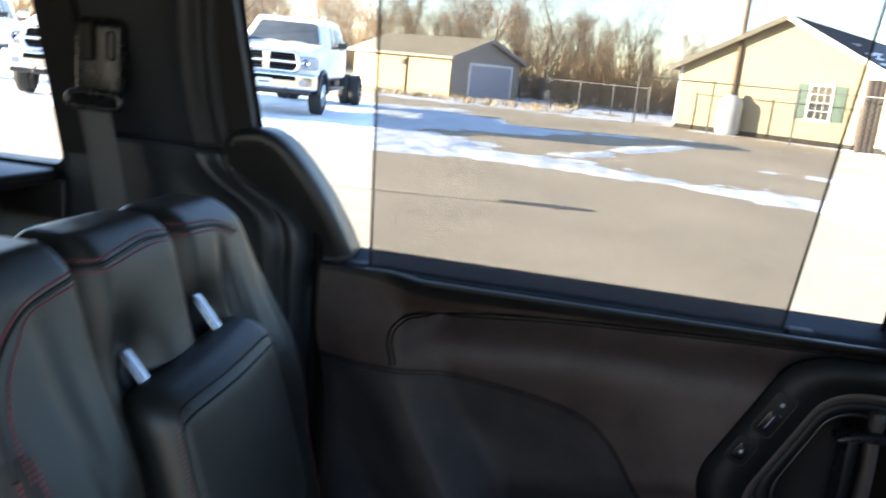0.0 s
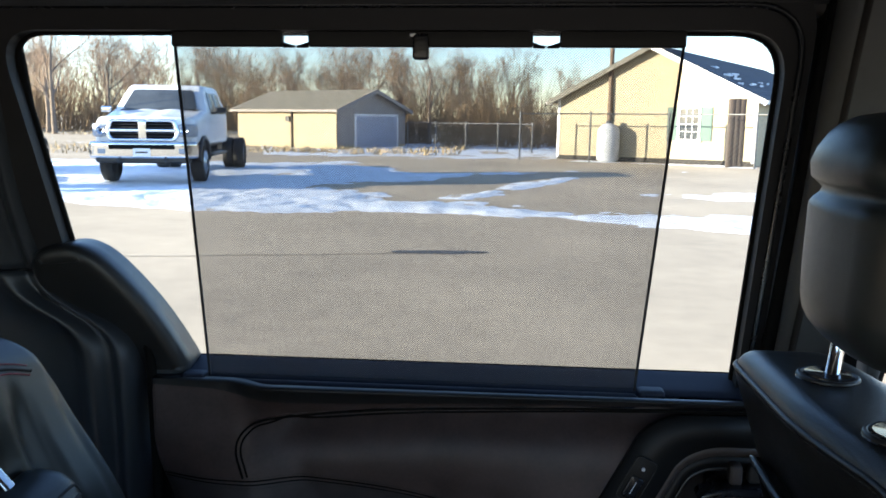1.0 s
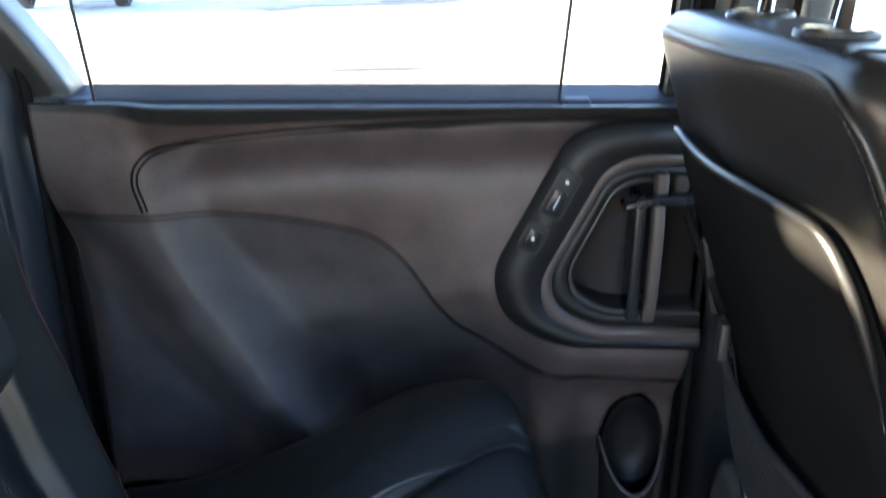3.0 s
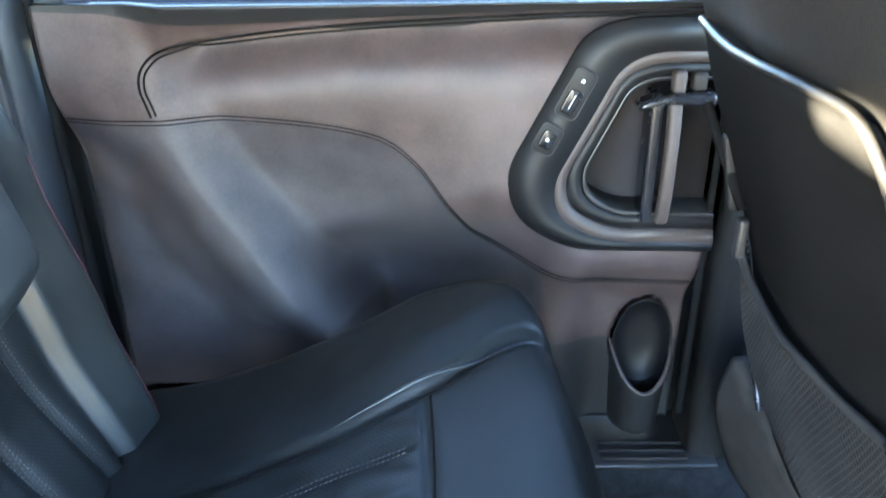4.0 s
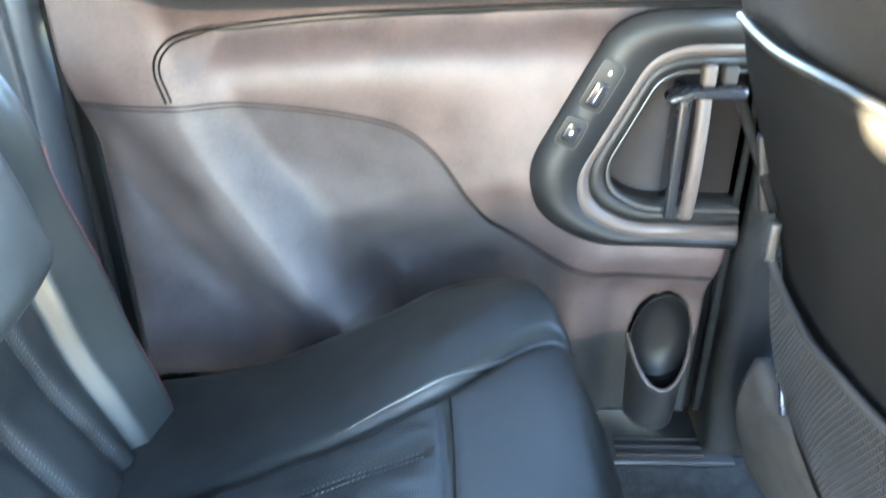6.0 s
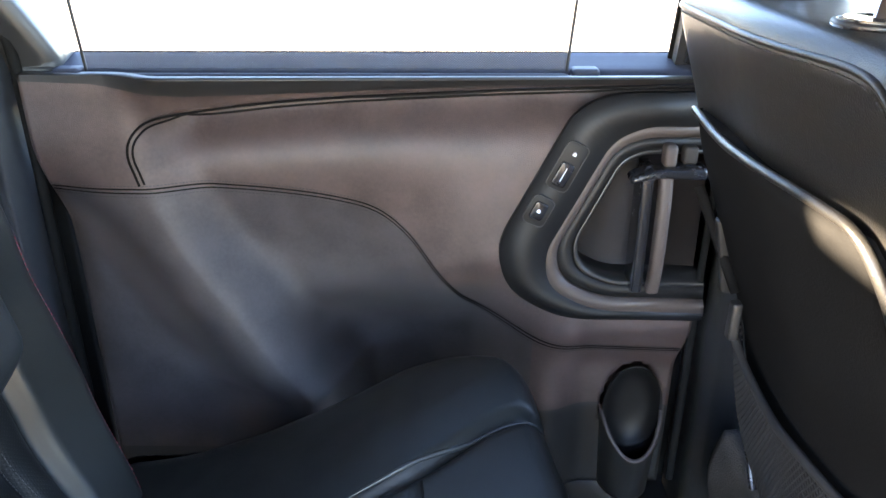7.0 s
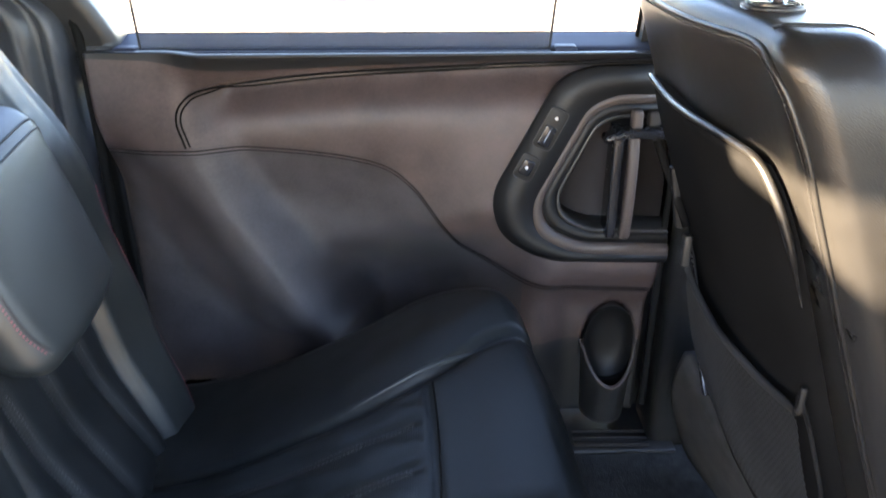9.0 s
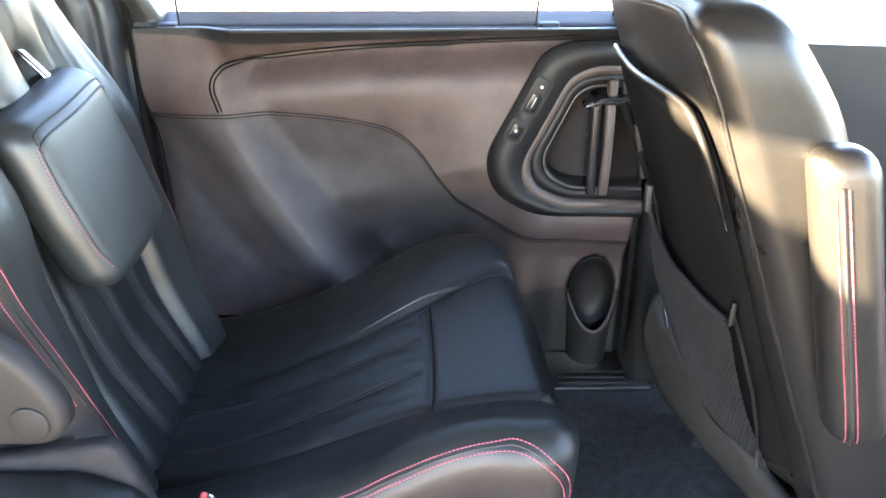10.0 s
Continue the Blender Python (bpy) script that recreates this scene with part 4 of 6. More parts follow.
# red seam round the inboard face
RED_TOP = RED[:11]
# inboard face below the seam coloured paler, as if lit by bounce
cushion.data.materials.append(LEATHER_SIDE_LIT)
for p in cushion.data.polygons:
    c = p.center
    if c.y < -0.735 and c.x < 0.290 and c.z < lerp_table(RED_TOP, c.x) - 0.006:
        p.material_index = 2
for dz, dx in ((0.0, 0.0), (-0.0082, -0.007)):
    pts = [(x + dx * sstep(0.1, 0.28, x), -0.7, z + dz) for x, z in RED]
    stitch_on(cushion, pts, RED_THREAD, (0, 1, 0), 0.0050, 0.0040, 0.0009, 10, 0.05)
seam_on(cushion, "piping", [(x - 0.0035 * sstep(0.1, 0.28, x), -0.7, z - 0.0041) for x, z in RED], 0.0016, BLACK_THREAD, (0, 1, 0), 10, 0.0, 0.05)
part("side_skirt", soft_box((0.02, -0.480, 0.352), (0.285, 0.285, 0.055), 0.02, (6, 6, 2)), PLASTIC, seat)
for px in (-0.2, 0.2):
    for py in (-0.70, -0.26):
        part("seat_foot", box_bm((px - 0.04, py - 0.02, FLOOR), (px + 0.04, py + 0.02, 0.31), 0.003), DARK_METAL, seat)

# backrest: width y, height along the lean, depth
BK_LOW = Vector((-0.325, 0, 0.49))
LEAN_B = 0.20
INRED = [(0.54, -0.690), (0.60, -0.683), (0.65, -0.686), (0.70, -0.700), (0.77, -0.714), (0.83, -0.727), (0.94, -0.753), (1.03, -0.752)]


def back_map(p):
    """Local (depth, width, height) into the van, with lobes, pleats and bolsters."""
    d, w, h = p.x, p.y, p.z + 0.338          # h from 0 at the foot to 0.676 at the top
    front = sstep(-0.02, 0.05, d)
    y = -0.475 + w
    out_edge = curve_table(((0, -0.122), (0.20, -0.114), (0.30, -0.118), (0.45, -0.129), (0.60, -0.138), (0.65, -0.160), (0.69, -0.19)), h)
    in_edge = curve_table(((0, 0.072), (0.20, 0.060), (0.35, 0.030), (0.45, 0.008), (0.58, 0.006), (0.69, 0.05)), h)
    y += out_edge * max(0, w / 0.33) + in_edge * max(0, -w / 0.33)
    z = h
    # three lobes with deep grooves between them
    for gy, dep in ((-0.615, 0.030), (-0.452, 0.022)):
        g = bell(y - gy, 0.012) * dep
        d -= g * front * sstep(0.36, 0.50, h)
        z -= g * 0.55 * sstep(0.60, 0.69, h)
    for gy, dep in ((-0.690, 0.006), (-0.375, 0.010), (-0.300, 0.006)):
        d -= bell(y - gy, 0.010) * dep * front * sstep(0.40, 0.52, h) * sstep(0.66, 0.56, h)
    # side bolsters and middle pleats of the lower half
    lowpart = sstep(0.50, 0.34, h)
    bol = 0.40 * sstep(-0.356, -0.341, y) + 0.60 * sstep(-0.345, -0.262, y) + 0.55 * sstep(-0.626, -0.650, y) + 0.45 * sstep(-0.645, -0.70, y)
    amp = curve_table(((0, 0.016), (0.10, 0.029), (0.22, 0.038), (0.40, 0.030), (0.50, 0.016), (0.62, 0.0)), h)
    d += front * (amp * bol - 0.012 * lowpart)
    mid = sstep(-0.625, -0.60, y) * sstep(-0.345, -0.37, y)
    for gy in (-0.416, -0.500, -0.574):
        d -= front * lowpart * mid * 0.009 * bell(y - gy + 0.13 * (h - 0.2), 0.010)
    d -= front * lowpart * 0.012 * (bell(y + 0.622, 0.010) + bell(y + 0.356, 0.010))
    d -= front * 0.022 * sstep(0.50, 0.70, h)
    d += front * (0.030 * sstep(0.20, 0.0, h) - 0.006 * bell(h - 0.56, 0.06) + 0.012 * bell(h - 0.45, 0.08)
                  - 0.034 * bell(h - 0.525, 0.055) * (bell(y + 0.430, 0.032) + bell(y + 0.573, 0.032)))
    # the leather rolls off beside the inboard seam
    seam_y = lerp_table(INRED, BK_LOW.z + h)
    d -= front * 0.016 * sstep(0.0, -0.034, y - seam_y) * sstep(0.08, 0.20, h) * sstep(0.58, 0.48, h)
    return Vector((BK_LOW.x + d - LEAN_B * z, y, BK_LOW.z + z))


CB = Vector((0, 0, 0))
back = part("backrest", soft_box(CB, (0.060, 0.330, 0.338), 0.034, (4, 100, 90), back_map), LEATHER_LIT, seat)
FWD = (-1, 0, 0)
second_material(back, LEATHER_PERF_BACK, lambda c: c.x > -0.40 and -0.612 < c.y < -0.365 and c.z < 0.95)
# perforated middle of the lower back
for gy in (-0.411, -0.495, -0.569):
    for o in (-0.005, 0.005):
        stitch_on(back, [(0.5, gy + o - 0.13 * (h - 0.2), 0.49 + h) for h in (0.06, 0.12, 0.2, 0.28)], GREY_THREAD, FWD, 0.006, 0.004, 0.0006)
TOPRED = [(-0.770, 1.02), (-0.765, 1.06), (-0.750, 1.092), (-0.729, 1.113), (-0.698, 1.131), (-0.646, 1.141), (-0.606, 1.143), (-0.565, 1.148), (-0.509, 1.154), (-0.454, 1.150), (-0.42, 1.150), (-0.375, 1.146), (-0.335, 1.132)]
for dz in (0.0, -0.011):
    stitch_on(back, [(0.5, y + (0.010 if dz and z < 1.12 and y < -0.6 else 0), z + dz) for y, z in TOPRED], RED_THREAD, FWD, 0.0050, 0.0040, 0.0010)
seam_on(back, "piping", [(0.5, y, z - 0.0055) for y, z in TOPRED], 0.0022, BLACK_THREAD, FWD)
# backrest side beyond the seam takes the same paler, light-tinted leather
back.data.materials.append(LEATHER_SIDE_LIT)
for p in back.data.polygons:
    c = p.center
    if c.y < lerp_table(INRED, c.z) - 0.001 and 0.52 < c.z < 1.03:
        p.material_index = 2
stitch_on(back, [(0.5, y, z) for z, y in INRED], RED_THREAD, FWD, 0.0050, 0.0040, 0.0009)
stitch_on(back, [(0.5, y - 0.0165, z) for z, y in [(0.705, -0.7015)] + INRED[4:]], RED_THREAD, FWD, 0.0050, 0.0040, 0.0009)
seam_on(back, "piping", [(0.5, y - 0.0082, z) for z, y in INRED[3:]], 0.0016, BLACK_THREAD, FWD)
stitch_on(back, [(0.5, -0.278, 0.53), (0.5, -0.272, 0.60), (0.5, -0.268, 0.70), (0.5, -0.274, 0.79), (0.5, -0.285, 0.90)], RED_THREAD, FWD, 0.007, 0.004, 0.0006)
strap = on_surface(back, [(0.5, -0.617 + 0.0 * i, 1.10 + 0.01 * i) for i in range(8)], FWD, 0.002)
part("strap", tube_bm(strap, 0.008, 6), GREY_THREAD, back, "tan webbing strap in the groove")

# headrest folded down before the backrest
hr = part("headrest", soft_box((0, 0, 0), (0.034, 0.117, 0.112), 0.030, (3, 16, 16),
          lambda p: (-0.330 + p.x + 0.012 * (1 - (p.y / 0.117) ** 2) * (p.x > 0) - 0.36 * p.z * 0.9, -0.497 + p.y * (1 - 0.08 * sstep(0.0, -0.11, p.z)), 0.918 + p.z - 0.02 * p.x + 0.10 * p.y)), LEATHER_LIT, seat)
for o in (0.0, -0.010):
    seam_on(hr, "piping", [(0.3, y, z + o) for y, z in ((-0.598, 0.992), (-0.585, 1.008), (-0.50, 1.018), (-0.41, 1.024), (-0.393, 1.012))], 0.0016, BLACK_THREAD, FWD)
seam_on(hr, "piping", [(0.3, -0.598, 0.99), (0.3, -0.600, 0.93), (0.3, -0.596, 0.86), (0.3, -0.585, 0.825)], 0.0016, BLACK_THREAD, FWD)
stitch_on(hr, [(0.3, -0.602, 0.99), (0.3, -0.604, 0.93), (0.3, -0.600, 0.86), (0.3, -0.589, 0.825)], RED_THREAD, FWD, 0.0050, 0.0034, 0.0007)
for py in (-0.437, -0.573):
    zp = 1.008 + 0.16 * (py + 0.573)
    part("headrest_post", soft_box((-0.384, py, zp + 0.014), (0.0050, 0.0075, 0.028), 0.0045, (2, 2, 4), lambda p: (p.x - 0.85 * p.z, p.y, p.z)), CHROME, seat, "flat chrome post")
# recliner cover at the inboard foot of the backrest
rec = [(-0.36, 0.728), (-0.272, 0.728), (-0.248, 0.750), (-0.251, 0.785), (-0.275, 0.830), (-0.31, 0.865), (-0.36, 0.870)]
part("recliner_cover", plate(rounded(rec, 0.03, 5), flat_at(-0.792), 0.028, 0.012, 4), GREY_PLASTIC, seat)
part("recliner_hub", tube_bm([(-0.325, -0.70, 0.775), (-0.318, -0.795, 0.775)], 0.014, 16), SHELL_PLASTIC, seat)
part("recliner_pivot", plate([(-0.285 + 0.021 * math.cos(a * 0.2618), 0.762 + 0.021 * math.sin(a * 0.2618)) for a in range(24)], flat_at(-0.818), 0.006, 0.002), GREY_PLASTIC, seat)
part("side_shield", plate(rounded([(-0.46, 0.40), (-0.190, 0.40), (-0.196, 0.60), (-0.232, 0.692), (-0.36, 0.668), (-0.46, 0.66)], [0, .02, .05, .02, .04, .02], 5), flat_at(-0.752), 0.022, 0.008, 4), SHIELD_FELT, seat, "grey felt-faced side shield")

# belt buckle on its stalk beside the cushion
buckle = thing("belt_buckle", (-0.20, -0.815, 0.40), "black seat belt buckle with a red release button", "seat belt buckle")
part("stalk", soft_box((-0.150, -0.825, 0.486), (0.023, 0.010, 0.090), 0.008, (3, 2, 4), lambda p: (p.x + 0.10 * p.z, p.y, p.z)), PLASTIC, buckle)
part("housing", soft_box((-0.128, -0.825, 0.610), (0.0142, 0.0138, 0.036), 0.007, (3, 2, 3), lambda p: (p.x + 0.55 * p.z, p.y, p.z - 0.78 * p.x)), PLASTIC, buckle)
part("release_button", soft_box((-0.1075, -0.825, 0.647), (0.0132, 0.0125, 0.0055), 0.0035, (3, 2, 2), lambda p: (p.x + 0.55 * p.z, p.y, p.z - 0.78 * p.x)), RED_PLASTIC, buckle, "red release button")
part("slot", soft_box((-0.1045, -0.8180, 0.6516), (0.0078, 0.0036, 0.002), 0.0012, (2, 1, 1), lambda p: (p.x, p.y, p.z - 0.78 * p.x)), BLACK_THREAD, buckle)
for sx in (-0.0046, -0.0026, 0.0036, 0.0056):
    part("marking", soft_box((-0.1045 + sx, -0.8164, 0.6539 - 0.78 * sx), (0.0006, 0.0014, 0.0004), 0.0003, (1, 1, 1), lambda p: (p.x, p.y, p.z - 0.78 * p.x)), WHITE_MARK, buckle)

# padded cover over the seat's inboard hinge
part("hinge_cover", soft_box((-0.302, -0.815, 0.578), (0.122, 0.045, 0.086), 0.042, (14, 8, 12), lambda p: (p.x, p.y + 0.012 * sstep(0.0, 0.09, p.z), p.z - 0.42 * max(0, p.x - 0.03))), LEATHER, seat, "black padded cover over the seat hinge")

# ---- front seat ----
fseat = thing("front_seat", (0.75, -0.42, 0.30), "black leather front seat with a hard shell back and net pocket", "car seat")


def rear_x(z):
    return 0.660 - 0.41 * (z - 0.50)


def back_x(y, z):
    """The backrest's rear face, fuller over the map pocket."""
    full = lerp_table(((0.45, 0.080), (0.563, 0.075), (0.784, 0.037), (1.037, 0.027), (1.13, 0.022)), z)
    return rear_x(z) - full * sstep(-0.63, -0.42, y)


def front_map(p):
    """Local (depth, width, height): leans back, fuller at the pocket, crown at the top."""
    h = p.z + 0.375
    s = p.y / 0.215
    out = lerp_table(((0, -0.205), (0.3, -0.210), (0.62, -0.225), (0.75, -0.240)), h)
    inb = lerp_table(((0, -0.665), (0.60, -0.676), (0.70, -0.673), (0.75, -0.658)), h)
    y = (inb + out) / 2 + s * (out - inb) / 2
    z = 0.410 + h
    rearside = sstep(0.03, -0.06, p.x)
    x = rear_x(z) + (p.x + 0.075) + rearside * (back_x(y, z) - rear_x(z) + 0.014)
    x += (1 - rearside) * 0.02 * (1 - s * s)
    x -= (1 - rearside) * 0.03 * sstep(0.62, 0.75, h)
    z += 0.004 * (1 - s * s) * sstep(0.6, 0.75, h)
    return (x, y, z)


fback = part("backrest", soft_box((0, 0, 0), (0.075, 0.215, 0.375), 0.036, (8, 24, 30), front_map), LEATHER_FRONT, fseat)
# seam along the rear edge of the top and down the inboard corner
EDGE = [(-0.252, 1.142), (-0.30, 1.142), (-0.40, 1.143), (-0.50, 1.144), (-0.585, 1.146), (-0.625, 1.138), (-0.648, 1.115), (-0.657, 1.07), (-0.658, 1.02), (-0.655, 0.92), (-0.651, 0.82), (-0.647, 0.71), (-0.645, 0.55), (-0.645, 0.44)]
edge_pts = [Vector((0.0, p.x, p.y)) for p in spline([(a, b) for a, b in EDGE], 8)]
line = on_surface(fback, edge_pts, (1, 0, 0), 0.001)
part("piping", tube_bm(line, 0.0030, 6), LEATHER_FRONT, fback)
line = on_surface(fback, [p + Vector((0, 0.007, -0.006)) for p in edge_pts], (1, 0, 0), 0.0006)
part("stitching", stitches(line, 0.006, 0.0042, 0.0008), BLACK_THREAD, fback)
line = on_surface(fback, [(0.40 + 0.012 * i, -0.600 - 0.0012 * i, 2) for i in range(10)], DOWN, 0.0)
part("piping", tube_bm(line, 0.0024, 6), LEATHER_FRONT, fback)
# hard shell back panel with its raised rim
SHELL = [(-0.262, 0.46), (-0.264, 1.000), (-0.290, 1.046), (-0.37, 1.034), (-0.50, 1.040), (-0.592, 1.036), (-0.613, 1.000), (-0.618, 0.950), (-0.606, 0.86), (-0.594, 0.72), (-0.585, 0.46)]


def on_back(a, b, d):
    return (back_x(a, b) - d + 0.010, a, b)


shell_line = rounded(SHELL, [0, .02, .012, .04, .05, .022, .03, .05, .05, .05, 0], 5)
dense = []
for p, q in zip(shell_line, shell_line[1:] + shell_line[:1]):
    k = max(1, int((Vector(q) - Vector(p)).length / 0.03))
    dense += [tuple(Vector(p).lerp(Vector(q), i / k)) for i in range(k)]
bm = bmesh.new()
# the panel follows the backrest in narrow strips
rows = 40
prev = None
for i in range(rows + 1):
    z = 0.46 + (1.044 - 0.46) * i / rows
    xs_ = []
    for p, q in zip(dense, dense[1:] + dense[:1]):
        if (p[1] - z) * (q[1] - z) <= 0 and p[1] != q[1]:
            xs_.append(p[0] + (q[0] - p[0]) * (z - p[1]) / (q[1] - p[1]))
    a0, a1 = (min(xs_), max(xs_)) if xs_ else (-0.50, -0.28)
    row = [bm.verts.new(on_back(a0 + (a1 - a0) * j / 14, z, 0.012 * (1 - abs(2 * j / 14 - 1) ** 12))) for j in range(15)]
    if prev:
        for j in range(14):
            bm.faces.new((prev[j], prev[j + 1], row[j + 1], row[j]))
    prev = row
bmesh.ops.recalc_face_normals(bm, faces=bm.faces[:])
part("back_shell", bm, SHELL_PLASTIC, fseat, "black textured shell panel")
rim_pts = [p for p in dense if p[1] > 0.88 and not (p[0] > -0.285 and p[1] < 1.04)]
part("shell_rim", tube_bm([Vector(on_back(a, b, 0.0105)) for a, b in rim_pts], [0.0042 * sstep(-0.5, 6, min(i, len(rim_pts) - 1 - i)) + 0.0004 for i in range(len(rim_pts))], 8), LEATHER_FRONT, fseat)


# net pocket
def net_top(t):
    return (-0.312 - 0.266 * t, curve_table(((0, 0.782), (0.12, 0.762), (0.35, 0.750), (0.6, 0.746), (0.8, 0.735), (1, 0.732)), t))


def net_bottom(t):
    return (-0.312 - 0.248 * t, curve_table(((0, 0.560), (0.2, 0.540), (0.4, 0.512), (0.6, 0.486), (0.8, 0.466), (1, 0.455)), t))


rim = [Vector(on_back(*net_top(i / 30), 0.030)) for i in range(31)]
net = part("net_pocket", tube_bm(rim, 0.0050, 8), NET, fseat, "black elastic net pocket")


def net_at(u, v):
    a, b = net_top(u), net_bottom(u)
    return Vector(on_back(a[0] + (b[0] - a[0]) * v, a[1] + (b[1] - a[1]) * v, 0.030 - 0.012 * v + 0.010 * math.sin(math.pi * v)))


bm = bmesh.new()
for i in range(-22, 44):
    for sg in (1, -1):
        pts_ = []
        for j in range(23):
            v = j / 22
            u = (i + (j if sg > 0 else 22 - j)) / 44
            if 0 <= u <= 1:
                pts_.append(net_at(u, v))
        if len(pts_) > 2:
            tube(bm, pts_, 0.0011, 4, caps=False)
part("net_mesh", bm, NET, net)
part("pocket_frame", tube_bm([Vector(on_back(a, b, 0.024)) for a, b in ((-0.312, 0.80), (-0.309, 0.74), (-0.307, 0.66), (-0.311, 0.56))], 0.0055, 8), PLASTIC_GLOSS, net)
part("pocket_frame", tube_bm([Vector(on_back(a, b, 0.024)) for a, b in ((-0.584, 0.76), (-0.588, 0.71), (-0.582, 0.62), (-0.570, 0.55), (-0.545, 0.455))], 0.0026, 8), BEZEL_PLASTIC, net)
part("pocket_clip", soft_box(on_back(-0.313, 0.805, 0.026), (0.006, 0.008, 0.024), 0.004, (2, 2, 2)), PLASTIC, net)
part("pocket_clip", soft_box(on_back(-0.584, 0.752, 0.024), (0.004, 0.0045, 0.018), 0.003, (2, 2, 2)), BEZEL_PLASTIC, net)
part("side_rail", tube_bm([Vector(on_back(-0.258 - 0.055 * t, 0.945 - 0.105 * t, 0.016)) for t in (0, .25, .5, .75, 1)], 0.006, 8), SHELL_PLASTIC, fseat)
part("shell_clip", soft_box(on_back(-0.292, 0.875, 0.016), (0.006, 0.007, 0.045), 0.004, (2, 2, 3), lambda p: (p.x - 0.41 * p.z * 0.5, p.y, p.z)), BEZEL_PLASTIC, fseat)

# headrest on two chrome posts
def front_hr(p):
    s = p.y / 0.108
    z = p.z
    crease = bell(z - 0.045, 0.008) * 0.012
    k = 1 - crease / 0.06
    x = p.x * k * (1 - 0.12 * sstep(0.06, 0.105, z)) + 0.018 * s * s
    y = p.y * (1 - 0.10 * sstep(0.0, -0.10, z) - crease * 0.8)
    x -= 0.012 * sstep(0.05, -0.08, z) * (x < 0)
    return (x + 0.02 - 0.25 * z * 0.4, y, z + 0.012 * (1 - s * s) * sstep(0.04, 0.1, z))


part("headrest", soft_box((0.458, -0.448, 1.310), (0.066, 0.105, 0.103), 0.048, (8, 20, 24), front_hr), LEATHER_LIT, fseat)
for py in (-0.371, -0.525):
    part("headrest_post", tube_bm([(0.456, py, 1.150), (0.462, py, 1.21), (0.468, py, 1.27)], 0.0068, 12), CHROME, fseat, "chrome post")
    col = part("post_collar", tube_bm([(0.453, py, 1.150), (0.454, py, 1.163), (0.454, py, 1.169)], [0.030, 0.030, 0.022], 24), PLASTIC_GLOSS, fseat)
    part("collar_ring", tube_bm([(0.454 + 0.027 * math.cos(a * 0.2618), py + 0.027 * math.sin(a * 0.2618), 1.165) for a in range(24)], 0.0030, 6, True), PLASTIC, col)
# folded-up armrest on the inboard side
def arm_x(z):
    return 0.580 + (1.0 - z) * 0.235


def arm_map(p):
    z = 0.838 + p.z
    return (arm_x(z) + p.x, -0.702 + p.y + 0.012 * (p.z / 0.2), z + 0.03 * p.x)


farm = part("armrest", soft_box((0, 0, 0), (0.038, 0.032, 0.187), 0.030, (5, 5, 16), arm_map), LEATHER_FRONT, fseat, "folded-up leather armrest with red stitching")
for dx in (-0.021, -0.008):
    stitch_on(farm, [(arm_x(z) + dx + (0.012 if z < 0.64 else 0.0), -0.9, z) for z in (0.632, 0.66, 0.72, 0.80, 0.88, 0.94, 0.99)], RED_THREAD, (0, 1, 0), 0.0050, 0.0040, 0.0009)
seam_on(farm, "piping", [(arm_x(z) - 0.0145, -0.9, z) for z in (0.63, 0.72, 0.80, 0.88, 0.99)], 0.0022, BLACK_THREAD, (0, 1, 0))
part("armrest_pivot", soft_box((0.69, -0.655, 0.66), (0.03, 0.03, 0.03), 0.02, (3, 3, 3)), PLASTIC, fseat)
# seat base: cushion seen from behind, carpeted skirt and rails
part("cushion", soft_box((0.98, -0.43, 0.50), (0.30, 0.225, 0.085), 0.04, (8, 8, 4)), LEATHER_FRONT, fseat)
SK_TOP = [(0.549, -0.193, 0.558), (0.575, -0.27, 0.505), (0.60, -0.36, 0.462), (0.635, -0.47, 0.432), (0.67, -0.62, 0.42)]
SK_LOW = [(0.563, -0.150, 0.40), (0.600, -0.16, 0.305), (0.650, -0.27, 0.268), (0.700, -0.42, 0.264), (0.745, -0.60, 0.264)]
top_, low_ = spline(SK_TOP, 6), spline(SK_LOW, 6)
part("carpet_skirt", sheet_bm(lambda u, v: top_[round(u * 24)].lerp(low_[round(u * 24)], v) + Vector((-0.012 * math.sin(math.pi * v), 0, 0)), 24, 6, 0.02, (1, 0.1, 0)), CARPET_GREY, fseat, "grey carpeted skirt under the backrest")
for py in (-0.26, -0.60):
    part("seat_rail", box_bm((0.66, py - 0.022, FLOOR), (1.25, py + 0.022, 0.345), 0.005), DARK_METAL, fseat)
    part("rail_cover", soft_box((0.665, py, 0.304), (0.03, 0.03, 0.040), 0.012, (2, 2, 2)), PLASTIC, fseat)
part("seat_riser", box_bm((0.72, -0.62, 0.345), (1.22, -0.24, 0.42), 0.01), DARK_METAL, fseat)

# ---- outside: ground and snow ----
def ground_sheet():
    """One sheet to the horizon, finer near the van."""
    cuts = [0, 1.5, 3, 5, 8, 12, 16, 20, 25, 30, 36, 44, 55, 80, 140, 300, 800, 2500]
    xs = sorted({-c for c in cuts} | set(cuts))
    verts = [(x, y, 0.0) for x in xs for y in xs]
    k = len(xs)
    faces = [(i * k + j, (i + 1) * k + j, (i + 1) * k + j + 1, i * k + j + 1) for i in range(k - 1) for j in range(k - 1)]
    return mesh_part("ground", verts, faces, ASPHALT, smooth=False)


tagged(ground_sheet(), "dusty tan-grey asphalt lot", "ground", kind="structure")


